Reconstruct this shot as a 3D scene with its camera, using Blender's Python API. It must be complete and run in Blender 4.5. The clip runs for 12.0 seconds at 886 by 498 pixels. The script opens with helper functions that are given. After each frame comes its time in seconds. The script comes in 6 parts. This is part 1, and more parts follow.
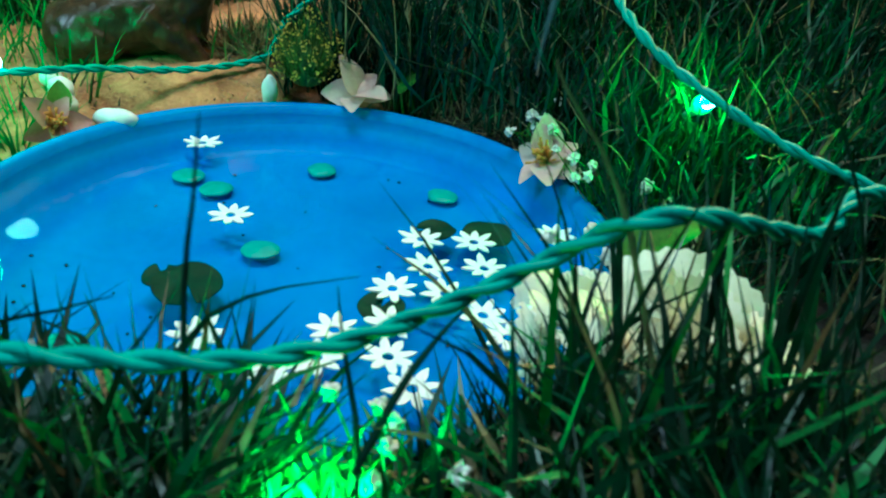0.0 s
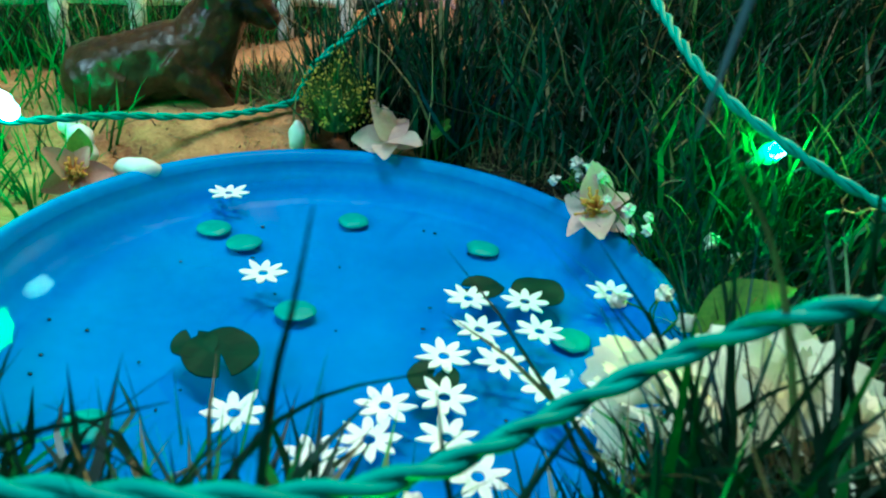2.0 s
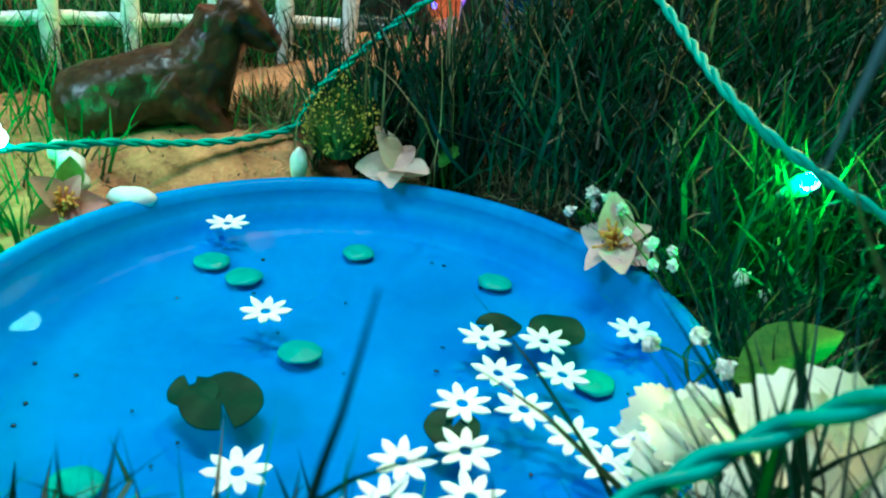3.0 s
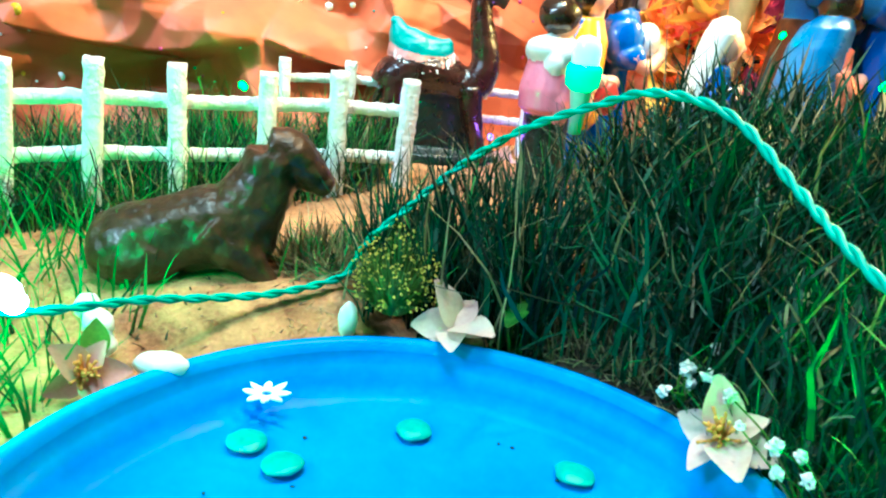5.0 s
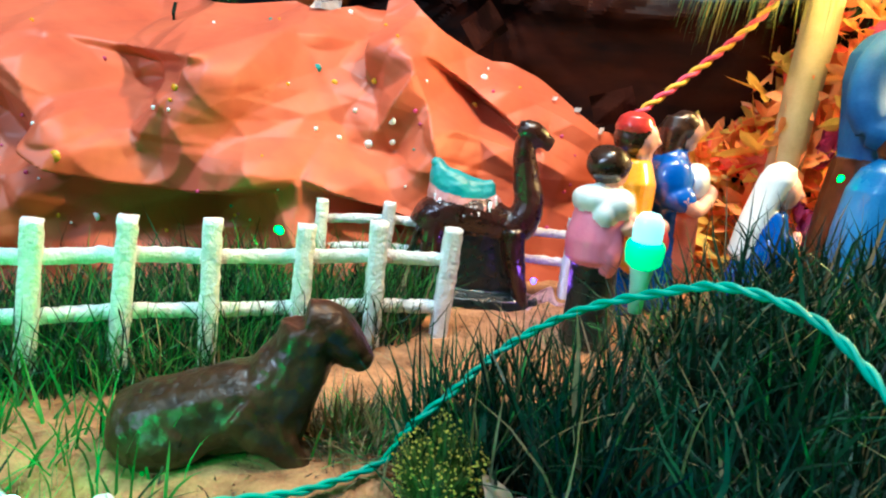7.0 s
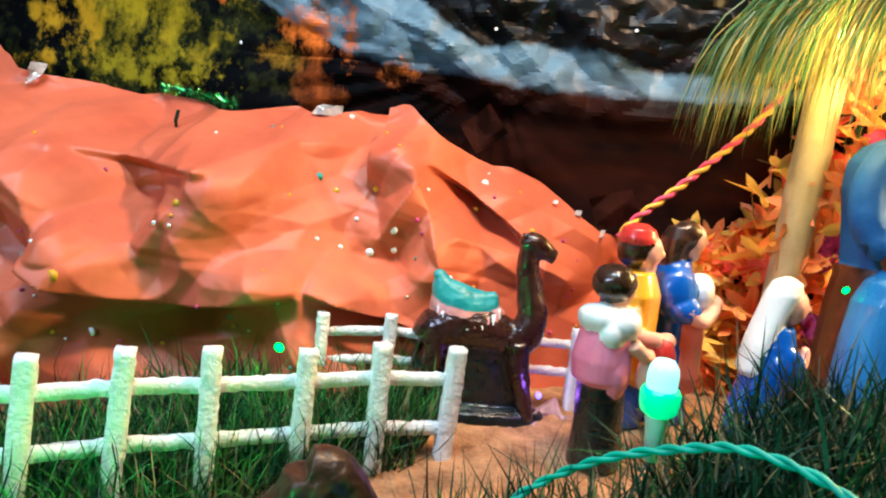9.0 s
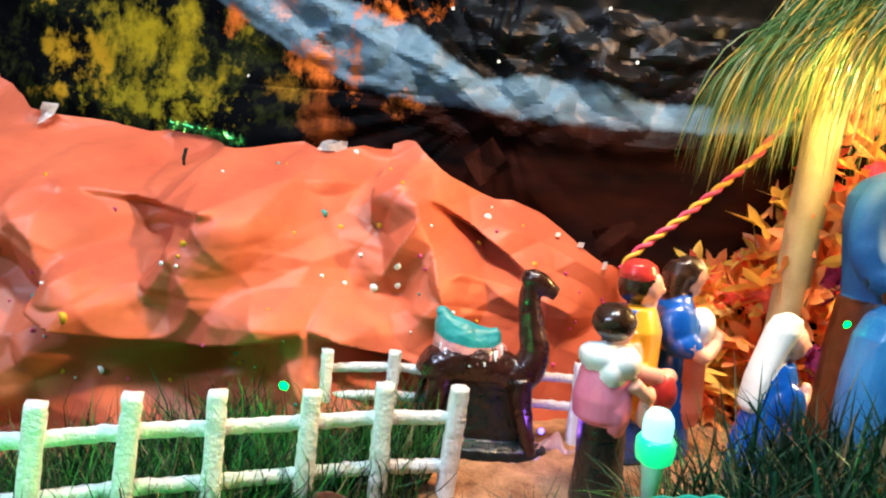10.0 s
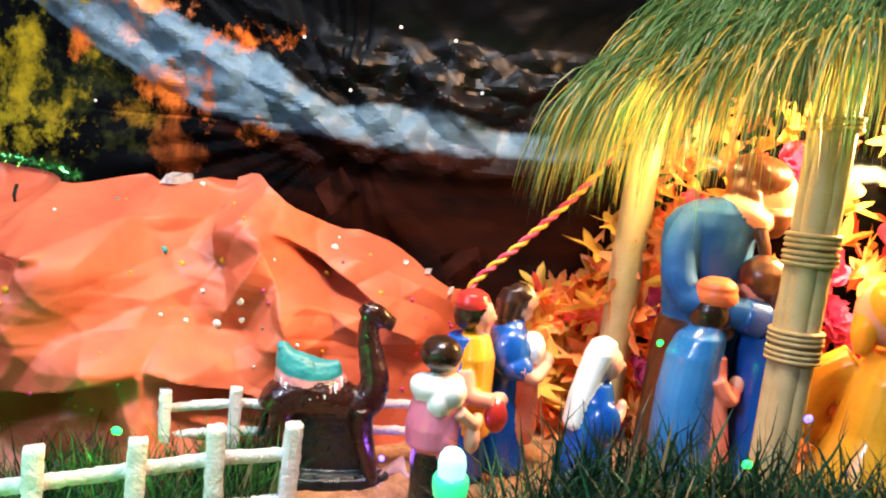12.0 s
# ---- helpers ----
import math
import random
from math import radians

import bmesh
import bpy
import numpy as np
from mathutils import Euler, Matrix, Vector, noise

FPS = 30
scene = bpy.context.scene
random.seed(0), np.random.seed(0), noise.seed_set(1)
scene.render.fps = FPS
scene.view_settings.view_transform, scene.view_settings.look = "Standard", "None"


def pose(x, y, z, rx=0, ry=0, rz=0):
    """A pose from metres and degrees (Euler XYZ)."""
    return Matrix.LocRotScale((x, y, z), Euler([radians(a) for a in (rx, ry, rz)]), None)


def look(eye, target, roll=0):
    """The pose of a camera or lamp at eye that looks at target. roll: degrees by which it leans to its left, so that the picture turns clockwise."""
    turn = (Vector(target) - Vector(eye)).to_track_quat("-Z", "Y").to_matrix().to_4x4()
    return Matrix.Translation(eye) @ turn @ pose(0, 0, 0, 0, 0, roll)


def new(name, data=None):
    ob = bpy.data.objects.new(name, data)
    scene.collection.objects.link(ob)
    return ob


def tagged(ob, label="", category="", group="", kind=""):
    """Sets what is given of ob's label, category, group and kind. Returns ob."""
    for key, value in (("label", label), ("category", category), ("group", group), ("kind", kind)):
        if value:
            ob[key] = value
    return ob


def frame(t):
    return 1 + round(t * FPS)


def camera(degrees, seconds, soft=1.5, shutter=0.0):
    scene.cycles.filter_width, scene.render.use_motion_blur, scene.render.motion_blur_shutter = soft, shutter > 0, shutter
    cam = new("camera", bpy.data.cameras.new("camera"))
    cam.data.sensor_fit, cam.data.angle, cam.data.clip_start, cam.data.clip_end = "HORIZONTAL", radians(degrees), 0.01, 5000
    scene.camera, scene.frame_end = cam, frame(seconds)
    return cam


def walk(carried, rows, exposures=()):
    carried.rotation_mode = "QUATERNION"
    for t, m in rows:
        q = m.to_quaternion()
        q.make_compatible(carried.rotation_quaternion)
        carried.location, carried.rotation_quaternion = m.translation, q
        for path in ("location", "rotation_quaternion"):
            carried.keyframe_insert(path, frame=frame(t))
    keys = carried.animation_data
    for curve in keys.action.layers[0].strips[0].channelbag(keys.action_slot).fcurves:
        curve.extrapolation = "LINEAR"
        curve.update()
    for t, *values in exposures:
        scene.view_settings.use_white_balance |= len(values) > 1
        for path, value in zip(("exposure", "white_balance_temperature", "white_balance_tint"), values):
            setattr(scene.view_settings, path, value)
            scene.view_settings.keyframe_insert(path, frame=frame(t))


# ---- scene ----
from mathutils.bvhtree import BVHTree

cam = camera(63.5, 12.0, soft=2.1)
cam.data.dof.use_dof = True
cam.data.dof.focus_distance, cam.data.dof.aperture_fstop = 0.85, 16.0
# seconds, eye, target, roll
PATH = [
    (0, (0.241, 0.204, 0.28), (0.069, 1.92, -0.734), 6.5),
    (0.5, (0.234, 0.218, 0.283), (0.056, 1.95, -0.701), 6.4),
    (1, (0.223, 0.221, 0.287), (0.036, 1.965, -0.674), 6.3),
    (1.5, (0.213, 0.226, 0.28), (0.02, 1.976, -0.668), 6.1),
    (2, (0.204, 0.238, 0.273), (0.015, 1.998, -0.656), 6.1),
    (2.5, (0.196, 0.251, 0.268), (0.012, 2.025, -0.639), 6.1),
    (3, (0.185, 0.264, 0.268), (0.014, 2.054, -0.609), 6.4),
    (3.2, (0.186, 0.272, 0.262), (-0.001, 2.081, -0.569), 6.4),
    (4.8, (0.151, 0.336, 0.284), (-0.14, 2.2, -0.379), 6.2),
    (5, (0.145, 0.34, 0.283), (-0.155, 2.215, -0.344), 6.2),
    (5.5, (0.132, 0.358, 0.305), (-0.197, 2.247, -0.263), 6.2),
    (6, (0.125, 0.372, 0.314), (-0.237, 2.274, -0.189), 6.1),
    (6.5, (0.119, 0.382, 0.323), (-0.266, 2.292, -0.128), 6.1),
    (7, (0.11, 0.394, 0.341), (-0.293, 2.308, -0.073), 6.2),
    (7.2, (0.109, 0.396, 0.344), (-0.307, 2.314, -0.043), 6.2),
    (8.8, (0.092, 0.411, 0.394), (-0.309, 2.353, 0.132), 6.2),
    (9, (0.088, 0.411, 0.397), (-0.318, 2.353, 0.149), 6.1),
    (9.5, (0.084, 0.404, 0.413), (-0.346, 2.345, 0.19), 5.8),
    (10, (0.096, 0.405, 0.427), (-0.343, 2.344, 0.211), 5.6),
    (10.5, (0.11, 0.403, 0.437), (-0.241, 2.365, 0.271), 5.4),
    (11, (0.147, 0.405, 0.455), (-0.096, 2.383, 0.277), 5.3),
    (11.5, (0.166, 0.401, 0.47), (-0.014, 2.384, 0.281), 5.2),
    (12, (0.172, 0.394, 0.478), (-0.003, 2.377, 0.284), 5.0),
]
EXPOSE = [(0.0, -0.42, 5000, -15), (2.4, -0.35, 5000, -14), (3.2, -0.1, 5000, -14), (4.8, 0.65, 4950, -13), (5.5, 0.75, 4950, -12), (6.1, 0.45, 5050, -7), (6.6, 0.14, 5150, 1), (7.5, -0.05, 5250, 7), (9.0, -0.10, 5450, 12), (12.0, 0.14, 5900, 23)]
walk(cam, [(t, look(eye, target, roll)) for t, eye, target, roll in PATH], EXPOSE)

# ---- world and lights ----
world = bpy.data.worlds.new("night")
scene.world = world
world.use_nodes = True
world.node_tree.nodes["Background"].inputs["Color"].default_value = (0.30, 0.85, 0.80, 1)
world.node_tree.nodes["Background"].inputs["Strength"].default_value = 0.02


def lamp(name, kind, place, energy, color, size=0.02, aim=None, size_y=None):
    data = bpy.data.lights.new(name, kind)
    data.energy, data.color = energy, color
    if kind == "AREA":
        data.shape = "RECTANGLE"
        data.size, data.size_y = size, size_y or size
    else:
        data.shadow_soft_size = size
    ob = new(name, data)
    ob.matrix_world = look(place, aim) if aim else pose(*place)
    return ob


# tube light overhead, a fill light added behind the viewer, and a warm bulb hung over the hut
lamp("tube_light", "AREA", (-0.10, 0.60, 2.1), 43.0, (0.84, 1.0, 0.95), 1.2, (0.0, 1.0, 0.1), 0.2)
lamp("front_fill", "AREA", (-1.2, -0.6, 1.45), 26.0, (0.78, 0.86, 1.0), 0.35, (-0.1, 0.9, 0.2), 0.35)
lamp("warm_bulb", "AREA", (0.24, 1.08, 1.10), 11.5, (1.0, 0.54, 0.22), 0.10, (-0.45, 1.25, 0.25), 0.10)
lamp("hut_bulb", "POINT", (0.345, 1.345, 0.590), 4.0, (1.0, 0.62, 0.18), 0.015)
lamp("hut_bulb", "POINT", (0.53, 1.285, 0.600), 1.2, (1.0, 0.62, 0.18), 0.015)
lamp("hut_bulb", "POINT", (0.70, 1.36, 0.60), 36.0, (1.0, 0.60, 0.18), 0.02)
LAMP_L, LAMP_R, LAMP_C = (-0.176, 0.684, 0.100), (0.358, 0.712, 0.128), (0.147, 0.920, 0.238)
lamp("green_glow", "POINT", (LAMP_L[0] - 0.03, LAMP_L[1] - 0.03, LAMP_L[2] + 0.035), 1.7, (0.02, 1.0, 0.12), 0.025)
lamp("green_glow", "POINT", (LAMP_R[0] - 0.012, LAMP_R[1] - 0.03, LAMP_R[2] + 0.018), 1.2, (0.08, 1.0, 0.05), 0.008)
lamp("green_glow", "POINT", (-0.222, 1.050, 0.180), 0.10, (0.02, 1.0, 0.1), 0.008)
lamp("violet_glow", "POINT", (0.055, 1.185, 0.155), 0.05, (0.45, 0.15, 1.0), 0.006)
lamp("green_glow", "POINT", (0.19, 0.365, 0.075), 0.8, (0.05, 1.0, 0.1), 0.008)


# ---- materials ----
def surface(name, a, b, rough=0.6, metal=0.0, scale=40.0, bump=0.2, fine=300.0, spec=0.5, depth=0.002, coat=0.0, obj_random=0.0, island=0.0):
    """Two tones mixed by noise at two scales, with fine relief."""
    m = bpy.data.materials.new(name)
    m.use_nodes = True
    n, l = m.node_tree.nodes, m.node_tree.links
    bsdf = n["Principled BSDF"]
    geo = n.new("ShaderNodeNewGeometry")
    n1, n2 = n.new("ShaderNodeTexNoise"), n.new("ShaderNodeTexNoise")
    n1.inputs["Scale"].default_value, n2.inputs["Scale"].default_value = scale, fine
    n1.inputs["Detail"].default_value, n2.inputs["Detail"].default_value = 4.0, 3.0
    l.new(geo.outputs["Position"], n1.inputs["Vector"])
    l.new(geo.outputs["Position"], n2.inputs["Vector"])
    add = n.new("ShaderNodeMath")
    add.operation = "MULTIPLY_ADD"
    l.new(n2.outputs["Fac"], add.inputs[0])
    add.inputs[1].default_value = 0.35
    l.new(n1.outputs["Fac"], add.inputs[2])
    ramp = n.new("ShaderNodeMapRange")
    ramp.inputs["From Min"].default_value, ramp.inputs["From Max"].default_value = 0.45, 0.9
    l.new(add.outputs[0], ramp.inputs["Value"])
    mix = n.new("ShaderNodeMix")
    mix.data_type = "RGBA"
    mix.inputs["A"].default_value, mix.inputs["B"].default_value = (*a, 1), (*b, 1)
    l.new(ramp.outputs[0], mix.inputs["Factor"])
    out = mix.outputs["Result"]
    if obj_random or island:
        hsv = n.new("ShaderNodeHueSaturation")
        mr = n.new("ShaderNodeMapRange")
        k = obj_random or island
        mr.inputs["To Min"].default_value, mr.inputs["To Max"].default_value = 1 - k, 1 + k
        if obj_random:
            info = n.new("ShaderNodeObjectInfo")
            l.new(info.outputs["Random"], mr.inputs["Value"])
        else:
            l.new(geo.outputs["Random Per Island"], mr.inputs["Value"])
        l.new(mr.outputs[0], hsv.inputs["Value"])
        l.new(out, hsv.inputs["Color"])
        out = hsv.outputs["Color"]
    l.new(out, bsdf.inputs["Base Color"])
    rr = n.new("ShaderNodeMapRange")
    rr.inputs["To Min"].default_value, rr.inputs["To Max"].default_value = max(0.02, rough - 0.12), min(1.0, rough + 0.12)
    l.new(n1.outputs["Fac"], rr.inputs["Value"])
    l.new(rr.outputs[0], bsdf.inputs["Roughness"])
    bsdf.inputs["Metallic"].default_value = metal
    bsdf.inputs["Specular IOR Level"].default_value = spec
    bsdf.inputs["Coat Weight"].default_value = coat
    bsdf.inputs["Coat Roughness"].default_value = 0.06
    if bump:
        bp = n.new("ShaderNodeBump")
        bp.inputs["Strength"].default_value, bp.inputs["Distance"].default_value = bump, depth
        l.new(add.outputs[0], bp.inputs["Height"])
        l.new(bp.outputs["Normal"], bsdf.inputs["Normal"])
    return m


def leafy(name, a, b, rough=0.45, through_light=0.25, island=0.5, spec=0.5):
    m = surface(name, a, b, rough=rough, scale=25.0, bump=0.15, fine=400.0, island=island, spec=spec)
    n, l = m.node_tree.nodes, m.node_tree.links
    bsdf, out = n["Principled BSDF"], n["Material Output"]
    tr, mx = n.new("ShaderNodeBsdfTranslucent"), n.new("ShaderNodeMixShader")
    mx.inputs[0].default_value = through_light
    l.new(bsdf.inputs["Base Color"].links[0].from_socket, tr.inputs["Color"])
    l.new(bsdf.outputs[0], mx.inputs[1])
    l.new(tr.outputs[0], mx.inputs[2])
    l.new(mx.outputs[0], out.inputs["Surface"])
    return m


def glow(name, color, strength):
    m = bpy.data.materials.new(name)
    m.use_nodes = True
    b = m.node_tree.nodes["Principled BSDF"]
    b.inputs["Base Color"].default_value = (*color, 1)
    b.inputs["Emission Color"].default_value = (*color, 1)
    b.inputs["Emission Strength"].default_value = strength
    b.inputs["Roughness"].default_value = 0.2
    return m


M_PLASTIC = surface("blue_plastic", (0.0, 0.14, 0.48), (0.0, 0.21, 0.63), rough=0.52, scale=9.0, bump=0.04, fine=120.0, spec=0.3)
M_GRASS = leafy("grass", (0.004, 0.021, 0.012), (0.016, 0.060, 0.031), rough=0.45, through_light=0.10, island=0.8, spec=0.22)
# lighter copy of the grass: lamp light painted into the blades' colour
M_GRASS_LIT = leafy("lamplit_grass", (0.03, 0.17, 0.03), (0.07, 0.32, 0.06), island=0.5)
M_STRAW = leafy("straw", (0.12, 0.10, 0.05), (0.30, 0.25, 0.13), rough=0.6, island=0.6)
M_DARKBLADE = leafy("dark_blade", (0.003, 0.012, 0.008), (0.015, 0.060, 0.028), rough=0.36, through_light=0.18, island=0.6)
M_WHITEFOAM = surface("white_foam", (0.88, 0.89, 0.89), (0.95, 0.96, 0.96), rough=0.85, scale=240.0, bump=1.0, fine=900.0, depth=0.003)
M_PETAL = surface("white_petal", (0.74, 0.78, 0.82), (0.88, 0.90, 0.92), rough=0.5, scale=120.0, bump=0.25, fine=700.0)
M_PEBBLE = surface("green_pebble", (0.02, 0.26, 0.22), (0.045, 0.36, 0.30), rough=0.5, scale=150.0, bump=0.3, fine=900.0)
M_PAD = surface("lily_pad", (0.002, 0.020, 0.012), (0.005, 0.042, 0.020), rough=0.5, spec=0.25, scale=60.0, bump=0.2)
M_WIRE = surface("green_wire", (0.01, 0.26, 0.19), (0.02, 0.38, 0.29), rough=0.55, scale=60.0, bump=0.1)
M_STONE = surface("white_stone", (0.66, 0.68, 0.66), (0.85, 0.86, 0.84), rough=0.6, scale=50.0, bump=0.35)
M_BROWN = surface("brown_glaze", (0.014, 0.006, 0.003), (0.060, 0.024, 0.010), rough=0.38, scale=60.0, bump=0.7, fine=340.0, depth=0.0022, coat=0.08, spec=0.35)
M_CAMEL = surface("camel_glaze", (0.018, 0.005, 0.003), (0.040, 0.010, 0.006), rough=0.28, scale=70.0, bump=0.5, fine=300.0, depth=0.0025, coat=0.5)
M_BLACK = surface("black_gloss", (0.003, 0.007, 0.007), (0.010, 0.015, 0.014), rough=0.3, scale=120.0, bump=0.8, depth=0.003, coat=0.3)
M_TEAL = surface("teal_paint", (0.02, 0.25, 0.27), (0.06, 0.40, 0.40), rough=0.4, scale=40.0, bump=0.4)
M_PINKTRIM = surface("pink_trim", (0.45, 0.18, 0.17), (0.62, 0.30, 0.27), rough=0.4, scale=80.0, bump=0.5)
M_PINK = surface("pink_paint", (0.76, 0.17, 0.28), (0.86, 0.26, 0.38), rough=0.35, scale=20.0, bump=0.1, coat=0.3)
M_CLOTHWHITE = surface("white_paint", (0.70, 0.76, 0.76), (0.86, 0.88, 0.88), rough=0.4, scale=20.0, bump=0.1, coat=0.2)
M_BLUE = surface("blue_paint", (0.006, 0.06, 0.34), (0.012, 0.11, 0.5), rough=0.22, scale=18.0, bump=0.08, coat=0.5)
M_CLOAK = surface("pale_blue_paint", (0.02, 0.15, 0.44), (0.05, 0.26, 0.60), rough=0.3, scale=16.0, bump=0.1, coat=0.3)
M_SLATE = surface("slate_blue_paint", (0.012, 0.085, 0.31), (0.03, 0.16, 0.46), rough=0.6, scale=16.0, bump=0.3, spec=0.25)
M_YELLOW = surface("yellow_paint", (0.75, 0.33, 0.01), (0.85, 0.45, 0.02), rough=0.22, scale=20.0, bump=0.1, coat=0.3)
M_RED = surface("red_paint", (0.45, 0.02, 0.02), (0.62, 0.05, 0.03), rough=0.3, scale=20.0, bump=0.1, coat=0.4)
M_CORAL = surface("coral_paint", (0.75, 0.16, 0.09), (0.85, 0.25, 0.14), rough=0.4, scale=20.0, bump=0.1)
M_ORANGE = surface("orange_paint", (0.75, 0.13, 0.04), (0.85, 0.20, 0.06), rough=0.4, scale=20.0, bump=0.15)
M_SKIN = surface("skin_paint", (0.70, 0.34, 0.24), (0.80, 0.44, 0.32), rough=0.4, scale=25.0, bump=0.05, coat=0.2)
M_HAIR = surface("dark_hair_paint", (0.018, 0.008, 0.004), (0.04, 0.016, 0.008), rough=0.28, scale=60.0, bump=0.4, coat=0.4)
M_AUBURN = surface("auburn_hair_paint", (0.06, 0.018, 0.007), (0.13, 0.04, 0.015), rough=0.35, scale=60.0, bump=0.4, coat=0.3)
M_BAMBOO = surface("bamboo", (0.48, 0.36, 0.16), (0.62, 0.48, 0.24), rough=0.5, scale=35.0, bump=0.25)
M_BINDING = surface("cane_binding", (0.40, 0.28, 0.11), (0.55, 0.4, 0.17), rough=0.6, scale=80.0, bump=0.4)
M_NEEDLE = leafy("pine_needle", (0.05, 0.16, 0.05), (0.14, 0.27, 0.09), rough=0.4, through_light=0.55, island=0.35)
# yellow copy of the needle: warm light under the eave put into colour
M_NEEDLE_LIT = leafy("lit_needle", (0.38, 0.33, 0.04), (0.58, 0.44, 0.08), rough=0.5, through_light=0.55, island=0.3)
M_MAPLE = leafy("maple_orange", (0.78, 0.22, 0.06), (0.88, 0.42, 0.12), rough=0.5, through_light=0.3, island=0.4)
M_MAPLE_RED = leafy("maple_red", (0.62, 0.05, 0.03), (0.75, 0.14, 0.05), rough=0.5, through_light=0.3, island=0.4)
M_MAGENTA = leafy("magenta_petal", (0.62, 0.05, 0.22), (0.78, 0.12, 0.32), rough=0.5, through_light=0.3, island=0.3)
M_GOLDLEAF = leafy("golden_leaf", (0.62, 0.36, 0.04), (0.8, 0.5, 0.08), rough=0.45, through_light=0.3, island=0.3)
M_LILY = leafy("pale_pink_petal", (0.64, 0.37, 0.32), (0.80, 0.60, 0.52), rough=0.55, through_light=0.3, island=0.15)
M_LILY2 = leafy("dusky_pink_petal", (0.42, 0.17, 0.13), (0.60, 0.32, 0.26), rough=0.55, through_light=0.3, island=0.2)
M_STAMEN = surface("amber_stamen", (0.45, 0.2, 0.02), (0.62, 0.32, 0.05), rough=0.6, scale=200.0, bump=0.5)
M_CREAM = leafy("cream_petal", (0.78, 0.74, 0.52), (0.92, 0.90, 0.76), rough=0.6, through_light=0.15, island=0.08)
M_LEAF = leafy("green_leaf", (0.02, 0.11, 0.015), (0.14, 0.26, 0.03), rough=0.6, through_light=0.3, island=0.2, spec=0.12)
M_SHRUB = leafy("dark_sprig", (0.04, 0.13, 0.03), (0.20, 0.28, 0.06), island=0.6)
M_GOLD = surface("gold_glitter", (0.55, 0.42, 0.06), (0.75, 0.6, 0.12), rough=0.35, metal=0.5, scale=200.0)
M_BUD = surface("white_bud", (0.55, 0.52, 0.46), (0.80, 0.78, 0.74), rough=0.7, scale=300.0, bump=0.6)
M_RIBBON_Y = surface("yellow_ribbon", (0.80, 0.42, 0.02), (0.9, 0.55, 0.06), rough=0.4, scale=60.0)
M_RIBBON_P = surface("pink_ribbon", (0.72, 0.05, 0.12), (0.85, 0.12, 0.2), rough=0.4, scale=60.0)
M_SPECK = surface("dark_speck", (0.02, 0.02, 0.02), (0.05, 0.04, 0.03), rough=0.8)
M_CAPGREEN = glow("lit_green_collar", (0.05, 0.9, 0.3), 0.7)
M_BULB = glow("lit_bulb", (0.40, 1.0, 0.75), 18.0)
M_BULB_SOFT = glow("dim_bulb", (0.5, 0.95, 0.85), 0.9)
M_SCRAP = surface("pale_pink_paper", (0.62, 0.40, 0.42), (0.78, 0.58, 0.58), rough=0.5, scale=30.0, bump=0.2)
M_STEM = surface("lamp_holder", (0.45, 0.6, 0.52), (0.6, 0.72, 0.66), rough=0.35, scale=40.0)
M_LED_G = glow("green_led", (0.01, 1.0, 0.06), 6.0)
M_LED_B = glow("blue_led", (0.16, 0.13, 1.0), 4.0)
M_LED_R = glow("red_led", (1.0, 0.04, 0.04), 4.0)


def ground_material():
    m = surface("sand_and_soil", (0.17, 0.07, 0.024), (0.54, 0.27, 0.115), rough=0.95, scale=34.0, bump=1.0, fine=260.0, depth=0.007)
    n, l = m.node_tree.nodes, m.node_tree.links
    bsdf = n["Principled BSDF"]
    sand = bsdf.inputs["Base Color"].links[0].from_socket
    geo = n["Geometry"] if "Geometry" in n else n.new("ShaderNodeNewGeometry")
    sep = n.new("ShaderNodeSeparateXYZ")
    l.new(geo.outputs["Position"], sep.inputs[0])
    edge = n.new("ShaderNodeTexNoise")
    edge.inputs["Scale"].default_value = 14.0
    l.new(geo.outputs["Position"], edge.inputs["Vector"])

    def math_node(op, a, b, c=None):
        k = n.new("ShaderNodeMath")
        k.operation = op
        for i, v in enumerate((a, b, c)):
            if v is None:
                continue
            if isinstance(v, (int, float)):
                k.inputs[i].default_value = v
            else:
                l.new(v, k.inputs[i])
        return k.outputs[0]

    # soil with roots lies in front and to the right, its dark tone also painting the shade along the rim; the sand is
    # heaped behind the pond
    line = math_node("MULTIPLY_ADD", sep.outputs["X"], -1.05, sep.outputs["Y"])
    line = math_node("MULTIPLY_ADD", edge.outputs["Fac"], 0.10, line)
    mr = n.new("ShaderNodeMapRange")
    mr.inputs["From Min"].default_value, mr.inputs["From Max"].default_value = 0.76, 0.84
    l.new(line, mr.inputs["Value"])
    mix = n.new("ShaderNodeMix")
    mix.data_type = "RGBA"
    mix.inputs["A"].default_value = (0.022, 0.016, 0.010, 1)
    l.new(mr.outputs[0], mix.inputs["Factor"])
    l.new(sand, mix.inputs["B"])
    l.new(mix.outputs["Result"], bsdf.inputs["Base Color"])
    return m


M_GROUND = ground_material()


def paper_material():
    m = surface("brown_paper", (0.46, 0.088, 0.040), (0.62, 0.140, 0.058), rough=0.50, scale=7.0, bump=0.2, fine=55.0, depth=0.002)
    return m


M_PAPER = paper_material()


